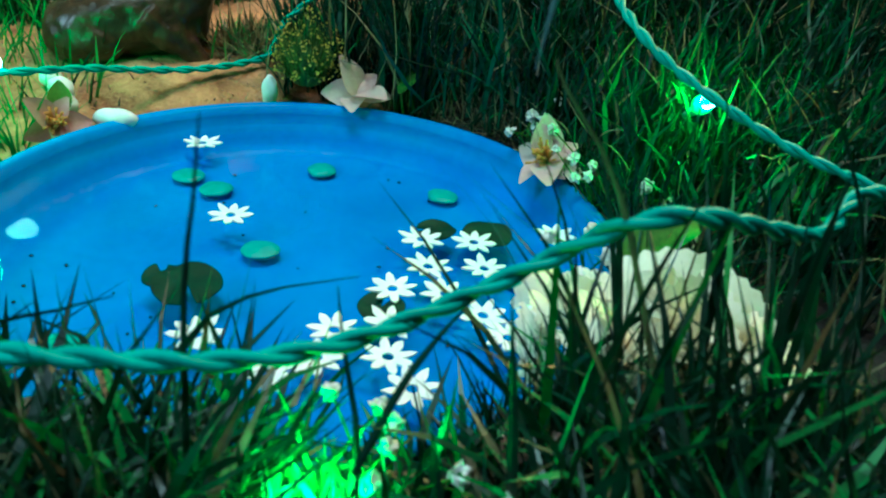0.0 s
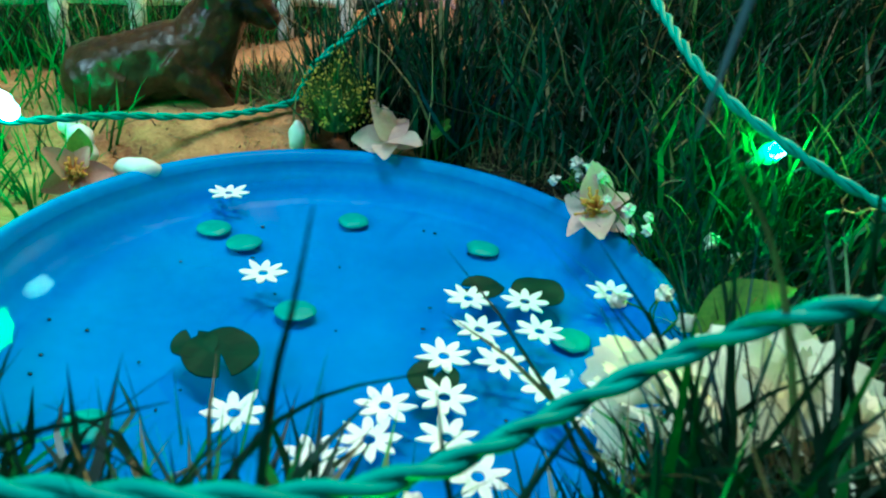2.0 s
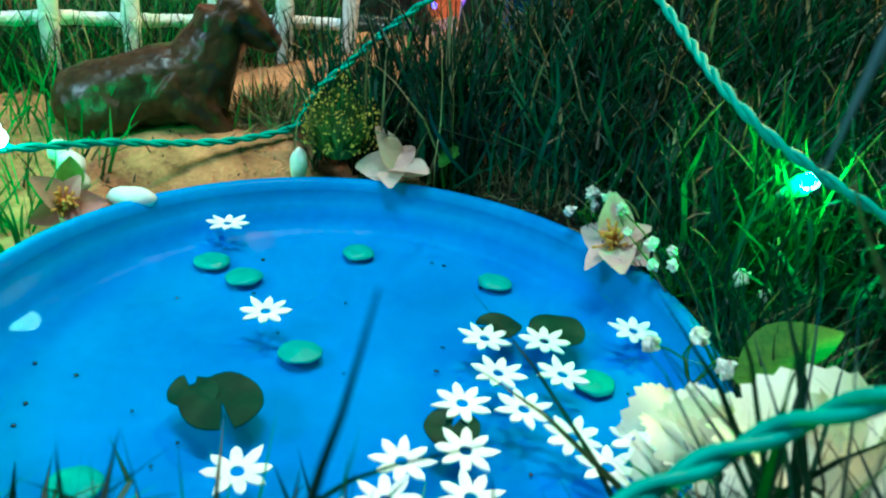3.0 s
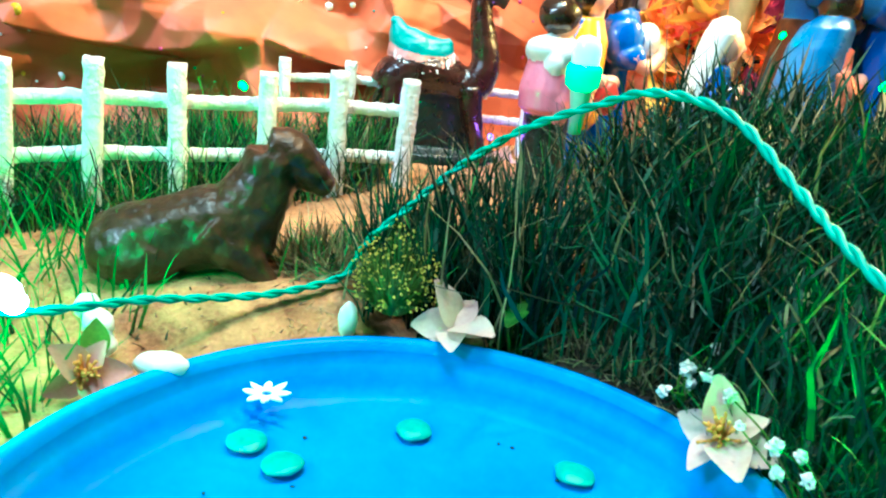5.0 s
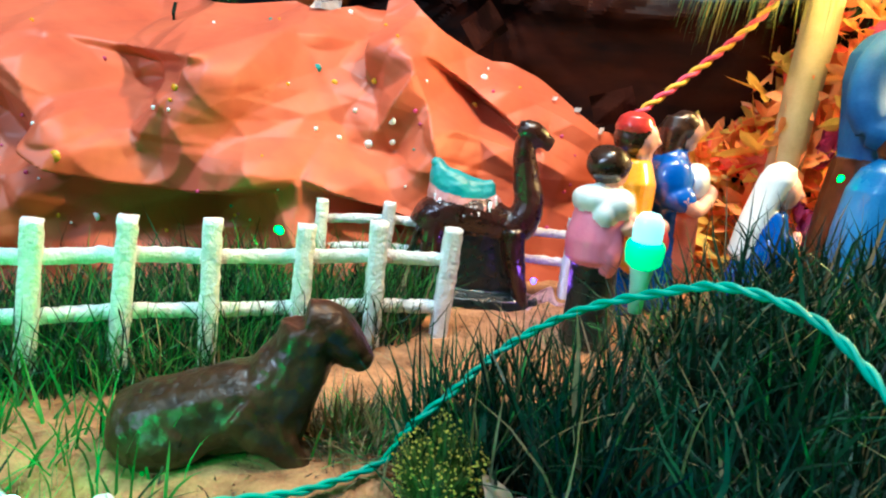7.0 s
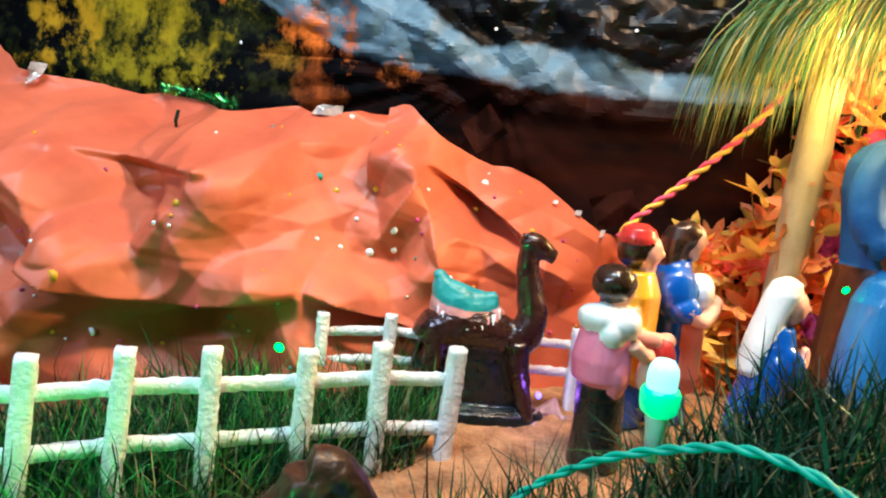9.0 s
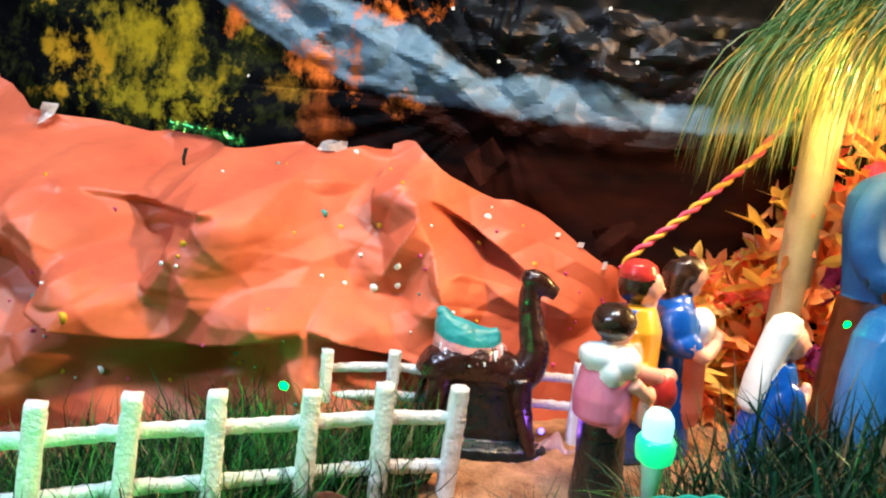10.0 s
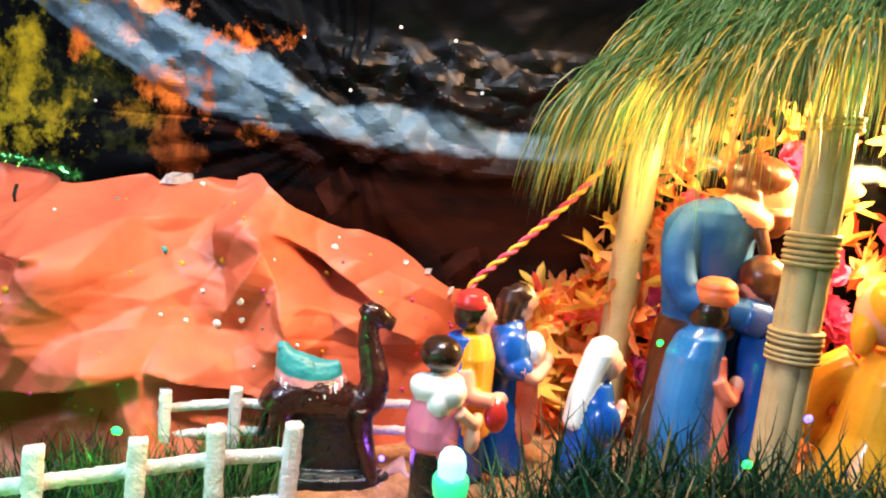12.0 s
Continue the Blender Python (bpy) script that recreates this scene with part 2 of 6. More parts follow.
def foil_material():
    """Black plastic sheet, brushed with yellow and orange poster paint; its pale blue sheen is put into the colour."""
    m = bpy.data.materials.new("painted_black_sheet")
    m.use_nodes = True
    n, l = m.node_tree.nodes, m.node_tree.links
    bsdf = n["Principled BSDF"]
    geo = n.new("ShaderNodeNewGeometry")
    sep = n.new("ShaderNodeSeparateXYZ")
    l.new(geo.outputs["Position"], sep.inputs[0])

    def mth(op, a, b=0.0, c=0.0):
        k = n.new("ShaderNodeMath")
        k.operation = op
        for i, v in enumerate((a, b, c)):
            if isinstance(v, (int, float)):
                k.inputs[i].default_value = v
            else:
                l.new(v, k.inputs[i])
        return k.outputs[0]

    def noise_at(scale, stretch=(1, 1, 1), detail=5.0, rough=0.6):
        mp = n.new("ShaderNodeMapping")
        mp.inputs["Scale"].default_value = stretch
        l.new(geo.outputs["Position"], mp.inputs["Vector"])
        t = n.new("ShaderNodeTexNoise")
        t.inputs["Scale"].default_value, t.inputs["Detail"].default_value, t.inputs["Roughness"].default_value = scale, detail, rough
        l.new(mp.outputs[0], t.inputs["Vector"])
        return t.outputs["Fac"]

    def patch(cx, cz, rx, rz):
        dx = mth("DIVIDE", mth("SUBTRACT", sep.outputs["X"], cx), rx)
        dz = mth("DIVIDE", mth("SUBTRACT", sep.outputs["Z"], cz), rz)
        d = mth("SQRT", mth("ADD", mth("MULTIPLY", dx, dx), mth("MULTIPLY", dz, dz)))
        return mth("MULTIPLY", mth("MAXIMUM", mth("SUBTRACT", 1.0, d), -1.0), 0.45)

    def mask(shape, nz, lo, hi, weight=1.0):
        mr = n.new("ShaderNodeMapRange")
        mr.inputs["From Min"].default_value, mr.inputs["From Max"].default_value = lo, hi
        l.new(mth("MULTIPLY_ADD", nz, weight, shape), mr.inputs["Value"])
        return mr.outputs[0]

    leaves = noise_at(17.0, (1.0, 1, 0.9), 8.0, 0.68)
    dabs = noise_at(27.0, (1.0, 1, 0.9), 8.0, 0.72)
    colour = (0.002, 0.0025, 0.003, 1)
    # shape, noise, threshold, paint
    strokes = [
        (patch(-0.76, 0.58, 0.46, 0.26), leaves, 0.96, 1.25, (0.035, 0.045, 0.010), 1.6),
        (patch(-0.76, 0.61, 0.32, 0.20), leaves, 1.02, 1.30, (0.42, 0.30, 0.008), 1.6),
        (patch(-0.74, 0.50, 0.28, 0.08), dabs, 1.05, 1.25, (0.36, 0.29, 0.012), 1.6),
        (patch(-0.92, 0.58, 0.16, 0.16), leaves, 1.06, 1.25, (0.55, 0.30, 0.010), 1.6),
        (patch(-0.47, 0.54, 0.07, 0.06), dabs, 1.00, 1.35, (0.30, 0.16, 0.012), 1.6),
        # reddish-brown reflection below the band, put into the sheet's colour
        (patch(0.08, 0.42, 0.55, 0.17), noise_at(7.0, (0.6, 1, 2.0), 4.0, 0.6), 0.80, 1.3, (0.032, 0.008, 0.004), 1.6),
        (patch(-0.40, 0.49, 0.06, 0.12), leaves, 0.92, 1.30, (0.30, 0.070, 0.012), 1.6),
    ]
    base = n.new("ShaderNodeRGB")
    base.outputs[0].default_value = colour
    prev = base.outputs[0]
    # the sheet's sheen, painted as a pale blue band from the upper left and along the middle, between two edges
    def edge(stops):
        mr = n.new("ShaderNodeMapRange")
        mr.inputs["From Min"].default_value, mr.inputs["From Max"].default_value = -0.8, 0.4
        l.new(sep.outputs["X"], mr.inputs["Value"])
        cr = n.new("ShaderNodeValToRGB")
        els = cr.color_ramp.elements
        while len(els) < len(stops):
            els.new(0.5)
        for el, (x, z) in zip(els, stops):
            el.position = (x + 0.8) / 1.2
        for el, (x, z) in zip(els, stops):
            el.color = (z, z, z, 1)
        l.new(mr.outputs[0], cr.inputs["Fac"])
        return cr.outputs["Color"]

    upper = edge([(-0.8, 0.88), (-0.456, 0.732), (-0.342, 0.684), (-0.248, 0.658), (-0.188, 0.613), (-0.129, 0.579), (-0.045, 0.591), (0.039, 0.587), (0.151, 0.563), (0.38, 0.55)])
    lower = edge([(-0.8, 0.79), (-0.615, 0.688), (-0.547, 0.648), (-0.467, 0.604), (-0.335, 0.552), (-0.275, 0.540), (-0.171, 0.532), (-0.096, 0.527), (-0.011, 0.517), (0.1, 0.518), (0.38, 0.53)])
    inside = mth("MINIMUM", mth("SUBTRACT", upper, sep.outputs["Z"]), mth("SUBTRACT", sep.outputs["Z"], lower))
    inside = mth("ADD", inside, mth("MULTIPLY_ADD", noise_at(30.0, (1, 1, 1), 4.0), 0.024, -0.012))
    band = mask(inside, inside, -0.004, 0.006, 0.0)
    streak = noise_at(9.0, (1.0, 1, 1.6), 7.0, 0.7)
    mr = n.new("ShaderNodeMapRange")
    mr.inputs["From Min"].default_value, mr.inputs["From Max"].default_value = 0.30, 0.68
    mr.inputs["To Min"].default_value = 0.45
    l.new(streak, mr.inputs["Value"])
    mix = n.new("ShaderNodeMix")
    mix.data_type = "RGBA"
    l.new(mth("MULTIPLY", band, mr.outputs[0]), mix.inputs["Factor"])
    l.new(prev, mix.inputs["A"])
    mix.inputs["B"].default_value = (0.17, 0.29, 0.39, 1)
    prev = mix.outputs["Result"]
    orange = (0.72, 0.17, 0.02)
    strokes += [
        (patch(-0.580, 0.657, 0.035, 0.035), dabs, 0.92, 1.20, orange, 1.6),
        (patch(-0.425, 0.590, 0.065, 0.050), dabs, 0.90, 1.22, orange, 1.6),
        (patch(-0.350, 0.585, 0.030, 0.090), dabs, 0.95, 1.25, orange, 1.6),
        (patch(-0.290, 0.680, 0.130, 0.040), dabs, 1.02, 1.30, orange, 1.6),
        (patch(-0.455, 0.725, 0.120, 0.040), dabs, 1.00, 1.25, (0.72, 0.24, 0.08), 1.6),
        (patch(-0.500, 0.680, 0.090, 0.050), dabs, 1.06, 1.30, (0.62, 0.34, 0.28), 1.6),
        (patch(-0.255, 0.530, 0.060, 0.030), dabs, 1.02, 1.30, (0.50, 0.13, 0.02), 1.6),
    ]
    for shape, nz, lo, hi, paint, w in strokes:
        mk = mask(shape, nz, lo, hi, w)
        mix = n.new("ShaderNodeMix")
        mix.data_type = "RGBA"
        l.new(mk, mix.inputs["Factor"])
        l.new(prev, mix.inputs["A"])
        mix.inputs["B"].default_value = (*paint, 1)
        prev = mix.outputs["Result"]
    l.new(prev, bsdf.inputs["Base Color"])
    shiny = mth("MAXIMUM", band, mask(patch(0.08, 0.63, 0.36, 0.13), streak, 0.30, 0.60, 0.6))
    l.new(mth("MULTIPLY_ADD", shiny, -0.12, 0.5), bsdf.inputs["Roughness"])
    l.new(mth("MULTIPLY_ADD", shiny, 0.20, 0.03), bsdf.inputs["Specular IOR Level"])
    bp = n.new("ShaderNodeBump")
    bp.inputs["Distance"].default_value = 0.007
    l.new(mth("MULTIPLY_ADD", shiny, 0.30, 0.03), bp.inputs["Strength"])
    vo = n.new("ShaderNodeTexVoronoi")
    vo.feature = "DISTANCE_TO_EDGE"
    vo.inputs["Scale"].default_value = 15.0
    warp = n.new("ShaderNodeVectorMath")
    warp.operation = "MULTIPLY_ADD"
    wn = n.new("ShaderNodeTexNoise")
    wn.inputs["Scale"].default_value = 9.0
    l.new(geo.outputs["Position"], wn.inputs["Vector"])
    l.new(wn.outputs["Color"], warp.inputs[0])
    warp.inputs[1].default_value = (0.10, 0.0, 0.06)
    l.new(geo.outputs["Position"], warp.inputs[2])
    l.new(warp.outputs[0], vo.inputs["Vector"])
    l.new(mth("MULTIPLY_ADD", noise_at(60.0, (1, 1, 1.6), 3.0), 0.25, vo.outputs["Distance"]), bp.inputs["Height"])
    l.new(bp.outputs["Normal"], bsdf.inputs["Normal"])
    return m


M_SHEET = foil_material()


def water_material():
    m = bpy.data.materials.new("water")
    m.use_nodes = True
    n, l = m.node_tree.nodes, m.node_tree.links
    n.remove(n["Principled BSDF"])
    tr, gl, mx, fr = (n.new(k) for k in ("ShaderNodeBsdfTransparent", "ShaderNodeBsdfGlossy", "ShaderNodeMixShader", "ShaderNodeFresnel"))
    tr.inputs["Color"].default_value = (0.90, 0.97, 1.0, 1)
    gl.inputs["Roughness"].default_value = 0.03
    fr.inputs["IOR"].default_value = 1.24
    nz, bp = n.new("ShaderNodeTexNoise"), n.new("ShaderNodeBump")
    nz.inputs["Scale"].default_value = 30.0
    bp.inputs["Strength"].default_value, bp.inputs["Distance"].default_value = 0.08, 0.002
    l.new(nz.outputs["Fac"], bp.inputs["Height"])
    l.new(bp.outputs["Normal"], gl.inputs["Normal"])
    l.new(fr.outputs[0], mx.inputs[0])
    l.new(tr.outputs[0], mx.inputs[1])
    l.new(gl.outputs[0], mx.inputs[2])
    l.new(mx.outputs[0], n["Material Output"].inputs["Surface"])
    return m


M_WATER = water_material()


# ---- building helpers ----
def mesh_of(bm, mats, smooth=True):
    me = bpy.data.meshes.new("mesh")
    bm.normal_update()
    bm.to_mesh(me)
    bm.free()
    for k in mats if isinstance(mats, (list, tuple)) else [mats]:
        me.materials.append(k)
    if smooth:
        me.polygons.foreach_set("use_smooth", [True] * len(me.polygons))
    return me


def part(name, bm, material, parent, label="", smooth=True):
    ob = new(name, mesh_of(bm, material, smooth))
    ob.parent = parent
    if label:
        tagged(ob, label)
    return ob


def solid(name, bm, material, label, category, group="", kind="", smooth=True, at=None):
    ob = new(name, mesh_of(bm, material, smooth))
    if at is not None:
        ob.matrix_world = at
    return tagged(ob, label, category, group, kind)


def thing(name, place, label, category, group="", kind="", turn=0.0):
    ob = new(name)
    ob.empty_display_size = 0.01
    ob.matrix_world = pose(*place, 0, 0, turn)
    return tagged(ob, label, category, group, kind)


def loft(bm, rings, mat=0, seg=20, cap=True):
    """A skin over rings of (centre, rx, ry, tilt about x, turn about z)."""
    loops = []
    for c, rx, ry, *rot in rings:
        e = Euler((rot[0] if rot else 0.0, rot[2] if len(rot) > 2 else 0.0, rot[1] if len(rot) > 1 else 0.0))
        loops.append([bm.verts.new(Vector(c) + e.to_matrix() @ Vector((rx * math.cos(a), ry * math.sin(a), 0)))
                      for a in (2 * math.pi * i / seg for i in range(seg))])
    fs = []
    for p, q in zip(loops, loops[1:]):
        for i in range(seg):
            fs.append(bm.faces.new((p[i], p[(i + 1) % seg], q[(i + 1) % seg], q[i])))
    if cap:
        fs.append(bm.faces.new(loops[0][::-1]))
        fs.append(bm.faces.new(loops[-1]))
    for f in fs:
        f.material_index = mat
    return loops


def blob(bm, c, r, mat=0, rot=(0, 0, 0), seg=18, rough=0.0, seed=0.0):
    got = bmesh.ops.create_uvsphere(bm, u_segments=seg, v_segments=max(6, seg * 2 // 3), radius=1.0)["verts"]
    m = Matrix.LocRotScale(Vector(c), Euler([radians(k) for k in rot]), Vector(r if isinstance(r, (tuple, list)) else (r, r, r)))
    for v in got:
        if rough:
            v.co *= 1 + rough * noise.noise(v.co * 1.7 + Vector((seed, seed, 0)))
        v.co = m @ v.co
    for f in {f for v in got for f in v.link_faces}:
        f.material_index = mat


def tube(bm, pts, radii, mat=0, seg=10, cap=True):
    """A tube along points, with a radius for each."""
    pts = [Vector(p) for p in pts]
    if isinstance(radii, (int, float)):
        radii = [radii] * len(pts)
    loops, side = [], None
    for i, p in enumerate(pts):
        d = (pts[min(i + 1, len(pts) - 1)] - pts[max(i - 1, 0)]).normalized()
        if side is None:
            side = d.orthogonal().normalized()
        side = (side - d * side.dot(d)).normalized()
        up = d.cross(side)
        loops.append([bm.verts.new(p + radii[i] * (math.cos(a) * side + math.sin(a) * up)) for a in (2 * math.pi * k / seg for k in range(seg))])
    fs = []
    for a, b in zip(loops, loops[1:]):
        for k in range(seg):
            fs.append(bm.faces.new((a[k], a[(k + 1) % seg], b[(k + 1) % seg], b[k])))
    if cap:
        fs += [bm.faces.new(loops[0][::-1]), bm.faces.new(loops[-1])]
    for f in fs:
        f.material_index = mat


def smooth_path(pts, step=0.004):
    """Catmull-Rom through points, resampled."""
    pts = [Vector(p) for p in pts]
    pts = [2 * pts[0] - pts[1]] + pts + [2 * pts[-1] - pts[-2]]
    out = []
    for i in range(1, len(pts) - 2):
        a, b, c, d = pts[i - 1:i + 3]
        k = max(2, int((c - b).length / step))
        for j in range(k):
            t = j / k
            out.append(0.5 * (2 * b + (c - a) * t + (2 * a - 5 * b + 4 * c - d) * t * t + (3 * b - a - 3 * c + d) * t ** 3))
    out.append(pts[-2])
    return out


def twisted(bm, pts, strand=0.0019, pitch=0.030, mats=(0, 0), seg=7):
    """Two strands wound round each other along points."""
    path = smooth_path(pts)
    side, run = None, 0.0
    strands = ([], [])
    for i, p in enumerate(path):
        d = (path[min(i + 1, len(path) - 1)] - path[max(i - 1, 0)]).normalized()
        if side is None:
            side = d.orthogonal().normalized()
        side = (side - d * side.dot(d)).normalized()
        up = d.cross(side)
        run += (path[i] - path[i - 1]).length if i else 0.0
        a = 2 * math.pi * run / pitch
        o = (math.cos(a) * side + math.sin(a) * up) * strand * 0.92
        strands[0].append(p + o)
        strands[1].append(p - o)
    for s, mt in zip(strands, mats):
        tube(bm, s, strand, mt, seg)


def sheet(bm, f, nu, nv, mat=0):
    """A grid of f(u, v), with u and v from 0 to 1."""
    g = [[bm.verts.new(f(i / nu, j / nv)) for j in range(nv + 1)] for i in range(nu + 1)]
    for i in range(nu):
        for j in range(nv):
            bm.faces.new((g[i][j], g[i + 1][j], g[i + 1][j + 1], g[i][j + 1])).material_index = mat
    return g


def step01(a, b, x):
    t = min(1.0, max(0.0, (x - a) / (b - a)))
    return t * t * (3 - 2 * t)


def facets(x, z, cell, seed):
    """Flat facets with sharp creases, from -1 to 1."""
    x, z = x / cell, z / cell
    s = (x + z) * 0.3660254
    i, j = math.floor(x + s), math.floor(z + s)
    t = (i + j) * 0.2113249
    a, b = x - i + t, z - j + t
    ends = ((0, 0), (1, 0) if a > b else (0, 1), (1, 1))

    def val(p, q):
        return noise.cell(Vector((p * 1.37 + seed * 17.3 + 0.5, q * 2.11 + seed * 5.1 + 0.5, seed + 0.5))) * 2 - 1

    u, v = x + s - i, z + s - j
    va, vb, vc = (val(i + p, j + q) for p, q in ends)
    return va * (1 - max(u, v)) + vb * abs(u - v) + vc * min(u, v)


# ---- setting ----
POND, RIM_R, RIM_Z, WATER_Z = (0.100, 0.612), 0.217, 0.047, 0.025


def ground_z(x, y):
    r = math.hypot(x - POND[0], y - POND[1])
    z = 0.028 + 0.031 * step01(0.74, 0.83, y - min(0.10, max(0.0, x + 0.065))) + 0.052 * step01(0.90, 1.25, y)
    z += 0.004 * noise.noise(Vector((x * 9, y * 9, 0))) + 0.0028 * noise.noise(Vector((x * 34, y * 34, 3))) + 0.0016 * noise.noise(Vector((x * 80, y * 80, 7)))
    z += 0.055 * step01(0.12, 0.24, x) * step01(0.78, 0.92, y) * (1 - step01(1.02, 1.16, y))
    z += 0.003 * math.exp(-((x + 0.08) ** 2 + (y - 0.815) ** 2) / 0.0022)
    hollow = step01(RIM_R + 0.012, RIM_R - 0.02, r)
    return z * (1 - hollow) + (-0.012) * hollow


bm = bmesh.new()
xs = [-3.0, -2.0, -1.3] + [-0.9 + 0.0075 * i for i in range(240)] + [1.4, 2.0, 3.0]
ys = [-3.0, -1.5, -0.6] + [-0.2 + 0.0075 * i for i in range(228)] + [2.0, 3.0]
grid = [[bm.verts.new((x, y, ground_z(x, y))) for y in ys] for x in xs]
for i in range(len(xs) - 1):
    for j in range(len(ys) - 1):
        bm.faces.new((grid[i][j], grid[i + 1][j], grid[i + 1][j + 1], grid[i][j + 1]))
solid("ground", bm, M_GROUND, "heaped brown sand and dark soil", "ground", kind="structure")

# black sheet hung behind, with slack folds
bm = bmesh.new()


def backdrop(u, v):
    x, z = -1.9 + 3.8 * u, 0.0 + 1.5 * v
    mid = 0.552 + 0.46 * max(0.0, -0.17 - x) + 0.10 * max(0.0, -0.45 - x)
    k = 1 - 0.8 * step01(0.05, 0.085, abs(z - mid)) * step01(0.025, 0.05, abs(z - mid - 0.10))
    y = 1.57 + 0.010 * noise.noise(Vector((x * 5, 0, z * 7))) + 0.008 * k * facets(x + 0.9 * z, z, 0.085, 5) + 0.0040 * k * facets(x - 0.8 * z, z + 0.5 * x, 0.04, 9)
    # tight crumples over the band's right end, and pleats that run into it from the left
    c = math.exp(-((x - 0.08) / 0.24) ** 2 - ((z - 0.625) / 0.075) ** 2)
    y += c * (0.0065 * facets(x + 0.6 * z, z * 1.5, 0.060, 12) + 0.003 * facets(x - 0.4 * z, z * 1.3, 0.030, 13))
    run = math.hypot(x + 0.10, z - 0.545)
    y += 0.05 * min(run, 0.30) * noise.noise(Vector((9 * math.atan2(z - 0.545, x + 0.10), 0, 5))) * (1 - step01(-0.12, 0.0, x)) * (1 - step01(0.30, 0.55, run))
    y -= 0.10 * step01(0.6, 1.5, abs(x + 0.1))
    # slack folds: the sheet leans back along two bands and overhangs between them
    line = 0.565 + 0.55 * max(0.0, -0.12 - x) - 0.03 * math.exp(-((x - 0.1) / 0.15) ** 2) + 0.012 * noise.noise(Vector((x * 9, 3, 0)))
    for off, half, k in ((0.0, 0.045 + 0.02 * noise.noise(Vector((x * 6, 9, 0))), 0.50), (0.115, 0.018 + 0.012 * noise.noise(Vector((x * 7, 5, 0))), 0.45)):
        d = z - line - off
        y += k * max(-half, min(half, d)) * step01(-1.1, -0.6, x) - k * 0.25 * max(-0.2, min(0.2, d)) 
    return Vector((x, y, z))


sheet(bm, backdrop, 620, 280)
bmesh.ops.triangulate(bm, faces=bm.faces[:])
hung = solid("backdrop", bm, M_SHEET, "crinkled black plastic sheet painted with yellow foliage", "backdrop", kind="structure")
hung.data.set_sharp_from_angle(angle=radians(14))


# brown paper mountain
def crest(x):
    """Height of the paper's upper edge."""
    pts = ((-1.5, 0.66), (-1.0, 0.62), (-0.907, 0.584), (-0.80, 0.525), (-0.693, 0.462), (-0.639, 0.456), (-0.515, 0.450), (-0.401, 0.436), (-0.292, 0.454), (-0.17, 0.459),
           (-0.116, 0.424), (-0.042, 0.399), (0.06, 0.353), (0.121, 0.317), (0.20, 0.25), (0.28, 0.16), (0.34, 0.09))
    for (a, p), (b, q) in zip(pts, pts[1:]):
        if x <= b:
            return p + (q - p) * (x - a) / (b - a)
    return pts[-1][1]


# folds: from x, to x, z there, sag, depth, reach below
FOLDS = ((-0.505, -0.225, 0.252, 0.236, -0.036, 0.055, 0.050), (-0.55, -0.325, 0.372, 0.357, -0.004, 0.026, 0.05), (-0.22, -0.06, 0.235, 0.175, 0.0, 0.058, 0.055),
         (-0.13, 0.03, 0.395, 0.290, 0.0, 0.052, 0.05), (-0.86, -0.60, 0.33, 0.28, -0.02, 0.035, 0.07))
# creases: from x, z to x, z, how far it stands out, reach on its left and on its right
CREASES = ((-0.673, 0.464, -0.528, 0.362, 0.018, 0.05, 0.12), (-0.528, 0.362, -0.482, 0.243, 0.018, 0.05, 0.10), (-0.289, 0.391, -0.336, 0.356, 0.014, 0.08, 0.06),
           (-0.336, 0.356, -0.400, 0.258, 0.018, 0.07, 0.09), (-0.289, 0.391, -0.190, 0.400, 0.012, 0.04, 0.11), (-0.300, 0.262, -0.150, 0.262, -0.007, 0.06, 0.04),
           (-0.126, 0.386, -0.085, 0.264, 0.022, 0.045, 0.07), (-0.173, 0.288, -0.122, 0.368, 0.012, 0.04, 0.03), (-0.401, 0.370, -0.405, 0.415, 0.010, 0.03, 0.06),
           (-0.310, 0.432, -0.251, 0.405, 0.010, 0.03, 0.03), (-0.518, 0.363, -0.432, 0.312, -0.016, 0.05, 0.04), (-0.432, 0.312, -0.398, 0.246, -0.016, 0.05, 0.03),
           (-0.459, 0.274, -0.439, 0.306, 0.012, 0.03, 0.03))
SMALL_CREASES = ((-0.760, 0.390, -0.664, 0.400, 0.014, 0.04, 0.08), (-0.664, 0.400, -0.600, 0.320, 0.014, 0.03, 0.06),
           (-0.07, 0.30, 0.06, 0.25, 0.014, 0.04, 0.04), (-0.02, 0.36, 0.10, 0.30, 0.012, 0.03, 0.05), (-0.58, 0.22, -0.52, 0.14, 0.014, 0.04, 0.03),
           (-0.44, 0.17, -0.28, 0.14, -0.010, 0.05, 0.05), (-0.62, 0.30, -0.52, 0.25, -0.012, 0.04, 0.04))


def crease(x, z, x0, z0, x1, z1, out, left, right):
    dx, dz = x1 - x0, z1 - z0
    t = min(1.0, max(0.0, ((x - x0) * dx + (z - z0) * dz) / (dx * dx + dz * dz)))
    d = math.hypot(x - x0 - t * dx, z - z0 - t * dz)
    side = (dx * (z - z0) - dz * (x - x0)) / math.hypot(dx, dz) / max(d, 1e-6)
    return out * max(0.0, 1 - d / (right + (left - right) * (0.5 + 0.5 * max(-1.0, min(1.0, side)))))


